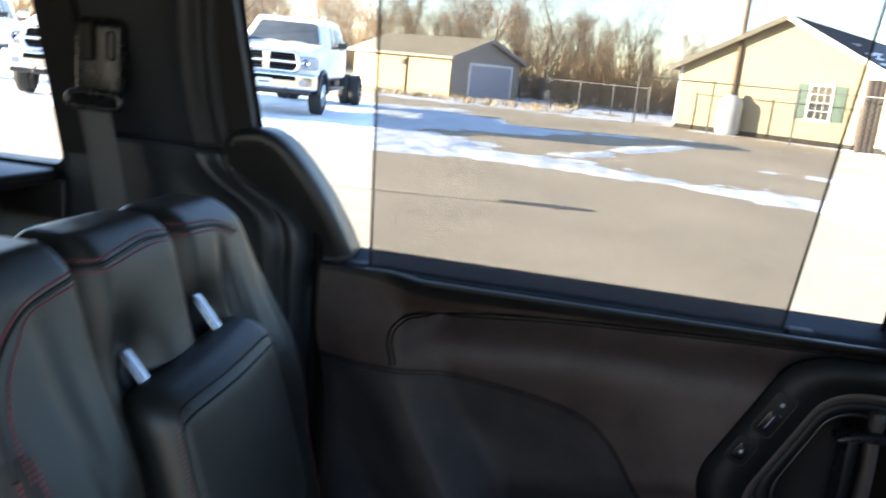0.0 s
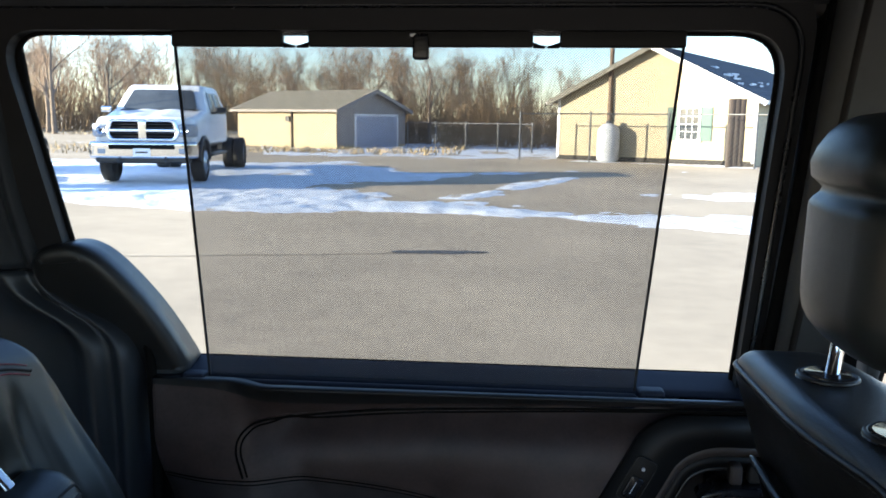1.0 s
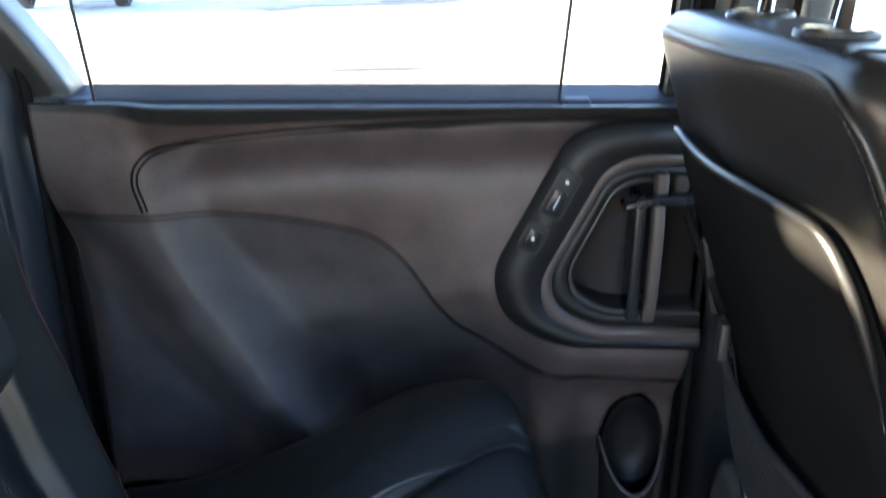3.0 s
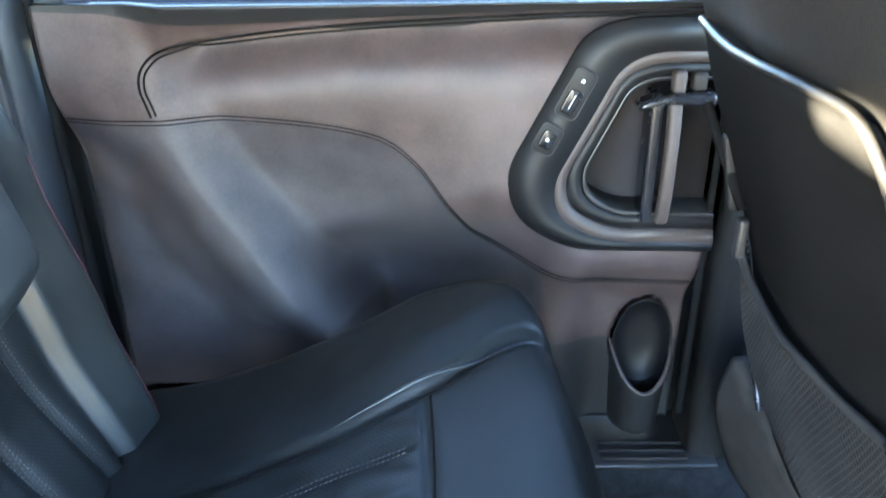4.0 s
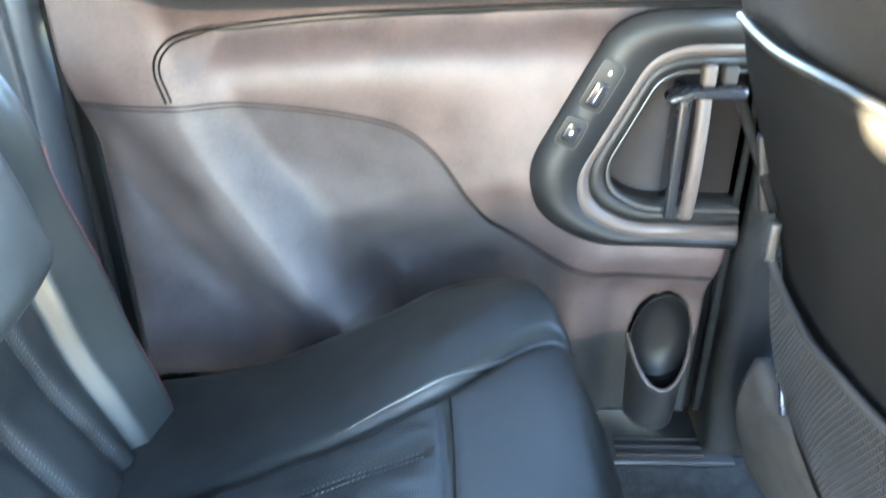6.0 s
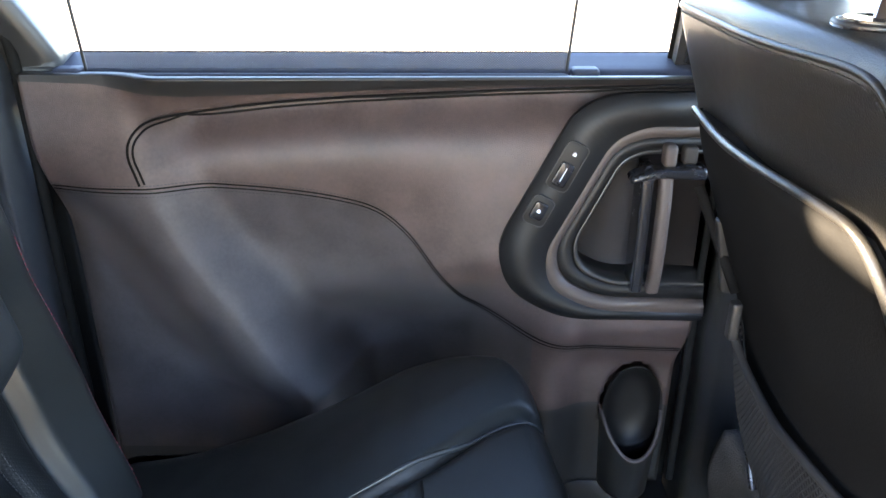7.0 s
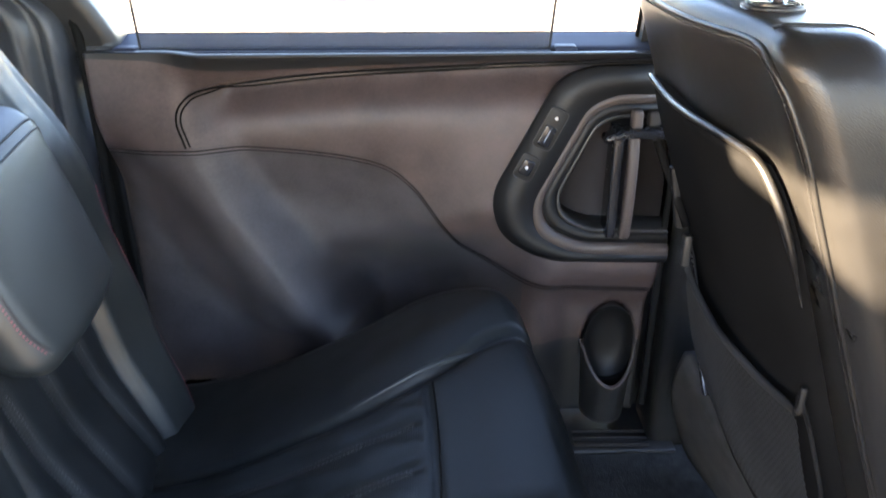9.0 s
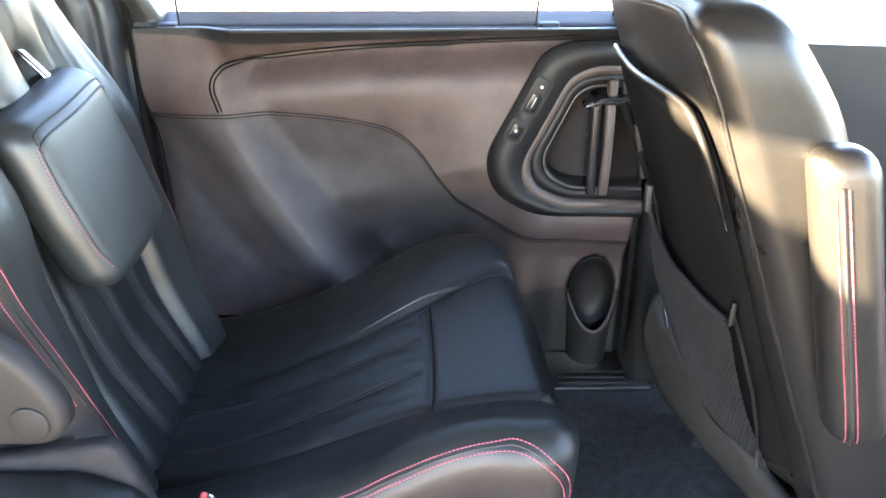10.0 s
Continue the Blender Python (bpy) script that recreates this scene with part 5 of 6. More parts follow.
def snow_depth(x, y):
    """Ploughed band across the lot, a branch off it, the white lot round the trucks and the far field."""
    n1 = noise.noise(Vector((x * 0.55, y * 0.8, 1.3)))
    n2 = noise.noise(Vector((x * 1.9, y * 2.6, 5.1)))
    n3 = noise.noise(Vector((x * 6.0, y * 8.0, 9.7)))
    rough = 0.55 * n1 + 0.35 * n2 + 0.16 * n3
    low = lerp_table(((-30, 11.4), (-7, 11.0), (-4.6, 10.4), (-0.9, 10.6), (0.8, 10.1), (2.4, 9.4), (3.2, 8.7), (6, 6.3), (12, 2.6)), x)
    top = lerp_table(((-30, 26), (-9, 24), (-6.2, 19), (-4.5, 15.4), (-3.0, 14.8), (-1.8, 13.2), (-0.2, 12.9), (0.75, 12.4), (2.0, 11.9), (3.0, 11.5), (4.4, 11.2), (6, 9.4), (12, 4.6)), x)
    s = min(1.0, (y - low) / 0.55) if y < (low + top) / 2 else min(1.0, (top - y) / 1.6)
    band = 0.62 * max(-1.0, s)
    low2 = lerp_table(((-14, 13.0), (-5.3, 13.6), (-4.0, 15.4), (-3.0, 16.4), (-1.7, 17.2), (-0.8, 19.0), (1.2, 20.6), (3, 22.2)), x)
    top2 = lerp_table(((-14, 22.0), (-7.9, 23.3), (-6.0, 25.0), (-5.2, 25.3), (-3.5, 22.3), (-2.3, 20.5), (-0.4, 20.8), (1.2, 21.8), (3, 22.0)), x)
    band = max(band, 0.44 * max(-1.0, min(1.0, (y - low2) / 0.9, (top2 - y) / 1.2)))
    bx = x - (-0.6 + (y - 13.6) * 0.42)
    branch = 0.42 - abs(bx) * 0.8 if 13.0 < y < 19.0 else -1
    far = 0.50 * max(-1, min(1, (y - 27.5 + 0.5 * n1) / 2.0)) - 0.18 if y < 60 else 0.3
    east = 0.40 - 0.18 * (abs(x - 4.3) + abs(y - 14.6) * 1.3)
    q = -0.5 * (x - 1.84) - 0.866 * (y - 29.0)          # before the house wall
    foot = 0.34 - 0.55 * abs(q - 0.75) if -1.5 < x < 9.0 else -1
    bare = 0.46 * max(0.0, noise.noise(Vector((x * 3.4, y * 1.3, 21.0))) - 0.05) + 0.22 * max(0.0, n3)
    if x < -0.33 * y and y > 22:
        far -= 0.42
    return max(band, branch, far, east, foot) + 0.75 * rough - 0.10 - bare


def snow_cover():
    verts, faces, idx = [], [], {}
    ys = [2.0]
    while ys[-1] < 75:
        ys.append(ys[-1] + max(0.09, 0.0085 * ys[-1]))
    nx = 330
    for j, y in enumerate(ys):
        half = 4 + y * 1.05
        for i in range(nx + 1):
            x = -half * 1.25 + (half * 1.25 + half * 0.75) * i / nx
            d = snow_depth(x, y)
            z = 0.055 * max(-0.5, min(1.0, d * 1.6)) + (0.03 * noise.noise(Vector((x * 3, y * 3, 2))) if d > 0.1 else 0)
            idx[i, j] = (len(verts), d)
            verts.append((x, y, z - 0.004))
    for j in range(len(ys) - 1):
        for i in range(nx):
            q = [idx[i, j], idx[i + 1, j], idx[i + 1, j + 1], idx[i, j + 1]]
            if max(v[1] for v in q) > -0.02:
                faces.append([v[0] for v in q])
    ob = mesh_part("snow", verts, faces, SNOW)
    return tagged(ob, "patchy ploughed snow lying on the asphalt", "snow", kind="stuff")


snow_cover()

# crack across the lot with a wet stain
crack = thing("pavement_crack", (-1.5, 6.9, 0.0), "dark crack with a damp stain in the asphalt", "crack", kind="structure")
STAIN = material("damp_asphalt", (0.085, 0.078, 0.072), 0.6, vary=0.25, scale=3, bump=0.4, bump_scale=60)
pts = [(-6.0 + 0.25 * i, 6.0 + 0.215 * (0.25 * i) + 0.05 * noise.noise(Vector((i * 0.4, 0, 0))), 0.0) for i in range(24)]
verts, faces = [], []
for i, (x, y, z) in enumerate(pts):
    w = 0.014 + 0.009 * noise.noise(Vector((i * 0.7, 4, 0)))
    verts += [(x, y - w, 0.004), (x, y + w, 0.004)]
    if i:
        faces.append((2 * i - 2, 2 * i - 1, 2 * i + 1, 2 * i))
mesh_part("crack_line", verts, faces, material("crack_filler", (0.22, 0.185, 0.14), 0.85, vary=0.25, scale=6), crack)
ring = []
for i in range(40):
    a = 2 * math.pi * i / 40
    r = 1 + 0.25 * noise.noise(Vector((math.cos(a) * 2, math.sin(a) * 2, 7)))
    ring.append((-0.62 + 0.52 * r * math.cos(a), 7.22 + 0.12 * r * math.sin(a) + 0.06 * math.cos(a), 0.005))
mesh_part("stain", ring, [list(range(40))], STAIN, crack)


# ---- white chassis-cab pickup ----
def wheel(name, truck, x, y, r, w, side, dual=False):
    wh = part(name, tube_bm([(x - w / 2, y, r), (x - w * 0.42, y, r), (x, y, r), (x + w * 0.42, y, r), (x + w / 2, y, r)],
              [r * 0.90, r * 0.985, r, r * 0.985, r * 0.90], 32), TYRE, truck)
    sx = x + side * (w / 2 - 0.01)
    rim = part("rim", tube_bm([(sx, y, r), (sx + side * 0.012, y, r), (sx + side * (0.05 if not dual else -0.05), y, r)], [r * 0.60, r * 0.58, r * 0.22], 24), STEEL, wh)
    for k in range(8):
        a = k * math.pi / 4
        part("lug_nut", tube_bm([(sx, y + r * 0.30 * math.cos(a), r + r * 0.30 * math.sin(a)), (sx + side * 0.04, y + r * 0.30 * math.cos(a), r + r * 0.30 * math.sin(a))], 0.018, 6), DARK_METAL, rim)
    return wh


def build_truck():
    """Front bumper at y = 0, the rear towards +y, centred on x = 0, wheels on z = 0."""
    tk = thing("pickup_truck", (0, 0, 0), "white chassis-cab pickup truck with a chrome grille, parked on snow", "truck", "parked pickup trucks")

    def hood_fn(p):
        f = sstep(0.75, -0.75, p.y)
        return (p.x * (1 - 0.05 * f * sstep(0, 0.3, p.z)), p.y + 0.14 * (abs(p.x) / 0.95) ** 3 * f, p.z - 0.075 * f * sstep(0.05, 0.30, p.z) + (0.035 * bell(abs(p.x) - 0.25, 0.22) + 0.075 * sstep(-0.4, 0.75, p.y)) * sstep(0.10, 0.30, p.z))
    part("hood", soft_box((0, 0.98, 1.08), (0.94, 0.78, 0.32), 0.10, (16, 12, 6), hood_fn), PAINT_WHITE, tk)

    def cab_fn(p):
        t = max(0.0, p.z / 0.62)
        fr = sstep(-0.3, -1.1, p.y)
        return (p.x * (1 - 0.22 * t), p.y + 0.62 * t * fr - 0.10 * t * (1 - fr), p.z)
    cab = part("cab", soft_box((0, 2.70, 1.38), (0.945, 1.22, 0.645), 0.09, (10, 12, 12), cab_fn), PAINT_WHITE, tk)
    # windscreen
    ws = [(-0.74, 0.0), (0.74, 0.0), (0.595, 1.0), (-0.595, 1.0)]
    part("windscreen", plate(rounded(ws, 0.10, 5), lambda a, b, d: (a, 1.560 + 0.415 * b - d, 1.495 + 0.425 * b), 0.025, 0.008), DARK_GLASS, tk, "dark windscreen")
    part("cowl", soft_box((0, 1.60, 1.470), (0.78, 0.07, 0.022), 0.02, (6, 2, 2)), PLASTIC, tk)
    for sx in (-1, 1):
        sw = [(1.95, 1.40), (2.75, 1.40), (2.72, 1.86), (2.28, 1.88)]
        part("side_window", plate(rounded(sw, 0.06, 4), lambda a, b, d, sx=sx: (sx * (0.952 - 0.330 * (b - 1.38) + d - 0.01), a, b), 0.015, 0.004), DARK_GLASS, tk)
        sw = [(2.85, 1.40), (3.55, 1.40), (3.45, 1.86), (2.85, 1.88)]
        part("side_window", plate(rounded(sw, 0.06, 4), lambda a, b, d, sx=sx: (sx * (0.952 - 0.330 * (b - 1.38) + d - 0.01), a, b), 0.015, 0.004), DARK_GLASS, tk)
        arm_ = part("mirror_arm", tube_bm([(sx * 0.90, 1.98, 1.42), (sx * 1.10, 1.93, 1.45)], 0.022, 8), PLASTIC, tk)
        part("mirror", soft_box((sx * 1.17, 1.93, 1.49), (0.100, 0.045, 0.062), 0.030, (3, 3, 3)), PLASTIC if sx > 0 else CHROME, arm_)
        part("headlight", soft_box((sx * 0.795, 0.235, 1.065), (0.165, 0.085, 0.130), 0.045, (6, 4, 5), lambda p, sx=sx: (p.x, p.y + 0.75 * max(0, sx * p.x), p.z * (1 - 0.6 * max(0, -sx * p.x)))), LAMP_GLASS, tk)
        part("headlight_bowl", tube_bm([(sx * 0.765, 0.20, 1.065), (sx * 0.765, 0.138, 1.065), (sx * 0.765, 0.134, 1.065)], [0.055, 0.085, 0.075], 16), CHROME, tk)
        part("marker_lamp", soft_box((sx * 0.925, 0.34, 1.02), (0.030, 0.06, 0.060), 0.02, (2, 2, 2)), AMBER, tk)
        fl = [(math.cos(math.pi * i / 20), math.sin(math.pi * i / 20)) for i in range(21)]
        part("fender_flare", tube_bm([(sx * 0.955, 1.02 + 0.50 * a, 0.44 + 0.47 * b) for a, b in fl], 0.050, 8), PLASTIC, tk)
        part("wheel_well", soft_box((sx * 0.78, 1.02, 0.70), (0.165, 0.46, 0.20), 0.10, (3, 5, 4)), RUBBER, tk)
        wheel("front_wheel", tk, sx * 0.86, 1.02, 0.405, 0.24, sx)
        part("door_handle", soft_box((sx * 0.955, 2.62, 1.22), (0.02, 0.09, 0.018), 0.012, (2, 3, 2)), CHROME, tk)
        part("running_board", soft_box((sx * 0.90, 2.60, 0.52), (0.10, 0.90, 0.03), 0.02, (2, 6, 2)), PLASTIC, tk)
        for o in (0.02, 0.28):
            wheel("rear_wheel", tk, sx * (0.80 + o - 0.14), 5.75, 0.405, 0.24, sx, True)
        part("frame_rail", box_bm((sx * 0.43 - 0.04, 3.6, 0.62), (sx * 0.43 + 0.04, 7.0, 0.86), 0.01), DARK_METAL, tk)
        part("tow_hook", tube_bm([(sx * 0.42, 0.06, 0.52), (sx * 0.42, -0.02, 0.50), (sx * 0.42, 0.0, 0.45)], 0.02, 6), DARK_METAL, tk)
        part("fog_lamp", soft_box((sx * 0.74, 0.055, 0.66), (0.07, 0.02, 0.05), 0.015, (2, 2, 2)), LAMP_GLASS, tk)
    # grille: chrome frame, cross bars and dark inserts
    fr = rounded([(-0.60, 0.86), (0.60, 0.86), (0.68, 1.02), (0.60, 1.285), (-0.60, 1.285), (-0.68, 1.02)], 0.06, 4)
    inn = rounded([(-0.55, 0.905), (0.55, 0.905), (0.615, 1.02), (0.55, 1.235), (-0.55, 1.235), (-0.615, 1.02)], 0.05, 4)
    gr = part("grille", ring_plate(fr, inn, lambda a, b, d: (a, 0.20 - d + 0.05 * (b - 0.86), b), 0.09, 0.0), CHROME, tk, "chrome cross-bar grille")
    part("grille_mesh", plate(inn, lambda a, b, d: (a, 0.20 - d + 0.05 * (b - 0.86), b), 0.03), RUBBER, gr)
    part("grille_bar", soft_box((0, 0.135, 1.065), (0.60, 0.026, 0.030), 0.018, (8, 2, 2)), CHROME, gr)
    part("grille_bar", soft_box((0, 0.130, 1.07), (0.075, 0.030, 0.18), 0.02, (2, 2, 6)), CHROME, gr)
    for k in range(5):
        part("grille_slat", box_bm((-0.56, 0.150, 0.945 + 0.058 * k), (0.56, 0.175, 0.955 + 0.058 * k), 0.003), DARK_METAL, gr)
    bmp = part("bumper", soft_box((0, 0.115, 0.680), (0.99, 0.095, 0.165), 0.05, (14, 3, 7), lambda p: (p.x, p.y + 0.10 * (abs(p.x) / 0.99) ** 3, p.z)), CHROME, tk, "chrome front bumper")
    part("air_slot", soft_box((0, 0.022, 0.745), (0.60, 0.014, 0.045), 0.012, (4, 2, 2)), RUBBER, bmp)
    pl_ = part("number_plate", soft_box((0, 0.010, 0.640), (0.155, 0.008, 0.078), 0.006, (3, 2, 3)), WHITE_TRIM, bmp)
    part("plate_marking", box_bm((-0.11, -0.0015, 0.625), (0.11, 0.002, 0.655), 0.001), DARK_METAL, pl_)
    part("valance", soft_box((0, 0.20, 0.485), (0.86, 0.10, 0.055), 0.03, (6, 3, 3)), PLASTIC, tk)
    part("front_axle", tube_bm([(-0.8, 1.02, 0.42), (0.8, 1.02, 0.42)], 0.055, 10), DARK_METAL, tk)
    part("differential", soft_box((0.15, 1.02, 0.42), (0.13, 0.12, 0.13), 0.08, (3, 3, 3)), DARK_METAL, tk)
    part("rear_axle", tube_bm([(-0.7, 5.75, 0.42), (0.7, 5.75, 0.42)], 0.07, 10), DARK_METAL, tk)
    for k in range(4):
        part("cross_member", box_bm((-0.42, 3.8 + 1.0 * k, 0.68), (0.42, 3.88 + 1.0 * k, 0.80), 0.008), DARK_METAL, tk)
    part("fuel_tank", soft_box((0.0, 6.3, 0.62), (0.36, 0.45, 0.17), 0.05, (3, 3, 3)), DARK_METAL, tk)
    part("antenna", tube_bm([(-0.86, 1.55, 1.30), (-0.87, 1.60, 2.15)], 0.006, 5), DARK_METAL, tk)
    return tk


truck = build_truck()
truck.matrix_basis = pose(-7.25, 14.2, 0.05, 0, 0, 10.5) @ Matrix.Diagonal((1.07, 1.04, 1.02, 1))
copy_thing(truck, pose(-10.35, 12.0, 0.05, 0, 0, 22))
copy_thing(truck, pose(-16.1, 14.5, 0.05, 0, 0, 24))


# ---- buildings ----
def clapboards(bm, a, b, z0, z1, pitch, n, slope_cut=None):
    """Lapped boards between two ground points; slope_cut(s) gives the wall's top at s metres along it."""
    a, b = Vector(a), Vector(b)
    length = (b - a).length
    d = (b - a) / length
    z = z0
    while z < z1 - 1e-4:
        zt = min(z + pitch, z1)
        if slope_cut:
            lo = [s for s in [i * length / 60 for i in range(61)] if slope_cut(s) >= z + 0.02]
            if not lo:
                break
            s0, s1 = lo[0], lo[-1]
        else:
            s0, s1 = 0, length
        p, q = a + d * s0, a + d * s1
        o0, o1 = n * 0.022, n * 0.006
        vs = [bm.verts.new(v) for v in (Vector((p.x, p.y, z)) + o0, Vector((q.x, q.y, z)) + o0, Vector((q.x, q.y, zt)) + o1, Vector((p.x, p.y, zt)) + o1,
                                        Vector((p.x, p.y, z)), Vector((q.x, q.y, z)))]
        bm.faces.new((vs[0], vs[1], vs[2], vs[3]))
        bm.faces.new((vs[4], vs[5], vs[1], vs[0]))
        z = zt


def gable_house(name, corner, ang, width, depth, eave, peak, wall_mat, side_mat, roof_mat, label, overhang=0.35, board=0.15, trim=None, rake=None):
    """Front gable wall from the corner along the angle; the ridge runs back from it. Returns the thing and a frame (s, z, out)."""
    h = thing(name, (corner[0], corner[1], 0), label, "building")
    u = Vector((math.cos(ang), math.sin(ang), 0))
    v = Vector((-math.sin(ang), math.cos(ang), 0))
    o = Vector((corner[0], corner[1], 0))

    def cut(s):
        return eave + (peak - eave) * (1 - abs(2 * s / width - 1))

    def at(s, z, out=0.0, back=0.0):
        return o + u * s + v * (back - out) + Vector((0, 0, z))
    # core walls
    bm = bmesh.new()
    prof = [(0, 0), (width, 0), (width, eave), (width / 2, peak), (0, eave)]
    f = [bm.verts.new(at(s, z)) for s, z in prof]
    g = [bm.verts.new(at(s, z, 0, depth)) for s, z in prof]
    bm.faces.new(f)
    bm.faces.new(g[::-1])
    for i in range(5):
        bm.faces.new((f[i], g[i], g[(i + 1) % 5], f[(i + 1) % 5]))
    bmesh.ops.recalc_face_normals(bm, faces=bm.faces[:])
    part("wall", bm, side_mat, h, smooth=False)
    bm = bmesh.new()
    clapboards(bm, at(0, 0), at(width, 0), 0.15, peak, board, -v, cut)
    part("front_siding", bm, wall_mat, h, smooth=False)
    bm = bmesh.new()
    clapboards(bm, at(0, 0, 0, depth), at(0, 0), 0.15, eave, board, -u)
    part("side_siding", bm, side_mat, h, smooth=False)
    bm = bmesh.new()
    clapboards(bm, at(width, 0), at(width, 0, 0, depth), 0.15, eave, board, u)
    part("side_siding", bm, side_mat, h, smooth=False)
    # two roof slopes in lapped courses, fascia boards
    rise = peak - eave
    for side in (0, 1):
        e0, r0 = (0, width / 2) if side == 0 else (width, width / 2)
        sl = Vector((r0 - e0, rise))
        ln = sl.length
        sl = sl / ln
        es, ez = e0 - sl.x * overhang, eave - sl.y * overhang
        bm = bmesh.new()
        rows = 16
        for k in range(rows):
            t0, t1 = (ln + overhang) * k / rows, (ln + overhang) * (k + 1) / rows
            p = [at(es + sl.x * t, ez + sl.y * t + dz, out, bk) for t, dz, out, bk in
                 ((t0, 0.10, overhang, 0), (t0, 0.10, 0, depth + overhang), (t1, 0.075, 0, depth + overhang), (t1, 0.075, overhang, 0),
                  (t0, 0.06, overhang, 0), (t0, 0.06, 0, depth + overhang))]
            q = [bm.verts.new(x) for x in p]
            bm.faces.new((q[0], q[1], q[2], q[3]))
            bm.faces.new((q[4], q[5], q[1], q[0]))
        under = [bm.verts.new(at(es + sl.x * t, ez + sl.y * t, out, bk)) for t, out, bk in ((0, overhang, 0), (0, 0, depth + overhang), (ln + overhang, 0, depth + overhang), (ln + overhang, overhang, 0))]
        bm.faces.new(under)
        part("roof", bm, roof_mat, h, smooth=False)
        bm = bmesh.new()
        q = []
        for t in (0, ln + overhang):
            for dz in (-0.10, 0.085):
                for out in (overhang - 0.02, overhang + 0.025):
                    q.append(bm.verts.new(at(es + sl.x * t, ez + sl.y * t + dz, out)))
        for fc in ((0, 1, 3, 2), (4, 6, 7, 5), (0, 4, 5, 1), (2, 3, 7, 6), (0, 2, 6, 4), (1, 5, 7, 3)):
            bm.faces.new([q[i] for i in fc])
        bmesh.ops.recalc_face_normals(bm, faces=bm.faces[:])
        part("fascia", bm, (rake if side == 0 and rake else trim) or WHITE_TRIM, h, smooth=False)
        bm = bmesh.new()
        q = [bm.verts.new(at(es + dx, ez + dz, out, bk)) for dx in (-0.03, 0.04) for dz in (-0.05, 0.07) for out, bk in ((overhang, 0), (0, depth + overhang))]
        for fc in ((0, 1, 3, 2), (4, 6, 7, 5), (0, 4, 5, 1), (2, 3, 7, 6), (0, 2, 6, 4), (1, 5, 7, 3)):
            bm.faces.new([q[i] for i in fc])
        bmesh.ops.recalc_face_normals(bm, faces=bm.faces[:])
        part("gutter", bm, trim or WHITE_TRIM, h, smooth=False)
    return h, at


def slab(at, s0, s1, z0, z1, out, thick):
    """A board on a wall, in the wall's own frame."""
    bm = bmesh.new()
    q = [bm.verts.new(at(s, z, o)) for s in (s0, s1) for z in (z0, z1) for o in (out, out + thick)]
    for fc in ((0, 1, 3, 2), (4, 6, 7, 5), (0, 4, 5, 1), (2, 3, 7, 6), (0, 2, 6, 4), (1, 5, 7, 3)):
        bm.faces.new([q[i] for i in fc])
    bmesh.ops.recalc_face_normals(bm, faces=bm.faces[:])
    return bm


house, hat = gable_house("house", (1.84, 29.0), radians(-30), 7.1, 15.0, 2.20, 3.95, SIDING, SIDING, ROOF, "yellow clapboard house with a dark shingle roof", rake=ROOF_BROWN)
# sash window with shutters
S0, S1, W0, W1 = 4.60, 5.24, 0.84, 1.86
win = part("window", slab(hat, S0, S1, W0, W1, 0.0, 0.035), DARK_GLASS, house, smooth=False)
for s0, s1, z0, z1 in ((S0 - .07, S0, W0 - .07, W1 + .07), (S1, S1 + .07, W0 - .07, W1 + .07), (S0, S1, W1, W1 + .07), (S0 - .1, S1 + .1, W0 - .09, W0)):
    part("window_frame", slab(hat, s0, s1, z0, z1, 0.0, 0.075), WHITE_TRIM, win, smooth=False)
for k in (1, 2):
    part("glazing_bar", slab(hat, S0 + (S1 - S0) * k / 3 - .010, S0 + (S1 - S0) * k / 3 + .010, W0, W1, 0.0, 0.05), WHITE_TRIM, win, smooth=False)
for k in (1, 2, 3):
    part("glazing_bar", slab(hat, S0, S1, W0 + (W1 - W0) * k / 4 - .010, W0 + (W1 - W0) * k / 4 + .010, 0.0, 0.052), WHITE_TRIM, win, smooth=False)
for s0 in (S0 - 0.44, S1 + 0.08):
    sh = part("shutter", slab(hat, s0, s0 + 0.36, W0 - .05, W1 + .05, 0.0, 0.05), GREEN_PAINT, house, smooth=False)
    for k in range(12):
        zz = W0 + (W1 - W0) * k / 12
        part("slat", slab(hat, s0 + .05, s0 + .31, zz, zz + 0.05, 0.05, 0.012), GREEN_PAINT, sh, smooth=False)
for s0 in (-0.02, 7.02):
    part("corner_board", slab(hat, s0, s0 + 0.10, 0.1, 2.2, 0.0, 0.04), WHITE_TRIM, house, smooth=False)
part("plinth", slab(hat, 0, 7.1, 0.0, 0.16, 0.0, 0.03), GREY_PLASTIC, house, smooth=False)
# snow left on the dark roof
bm = bmesh.new()
rnd = random.Random(4)
for _ in range(9):
    s, bk = 7.1 - rnd.uniform(0.2, 2.6), rnd.uniform(0.5, 6.0)
    z = 2.20 + 1.75 * (1 - abs(2 * s / 7.1 - 1)) + 0.12
    for i in range(3):
        c = hat(s + rnd.uniform(-.2, .2), z, 0, bk + rnd.uniform(-.5, .5))
        tube(bm, [c, c + Vector((rnd.uniform(-.1, .3), rnd.uniform(.1, .5), 0.0))], [0.05, 0.03], 6)
part("roof_snow", bm, SNOW, house)

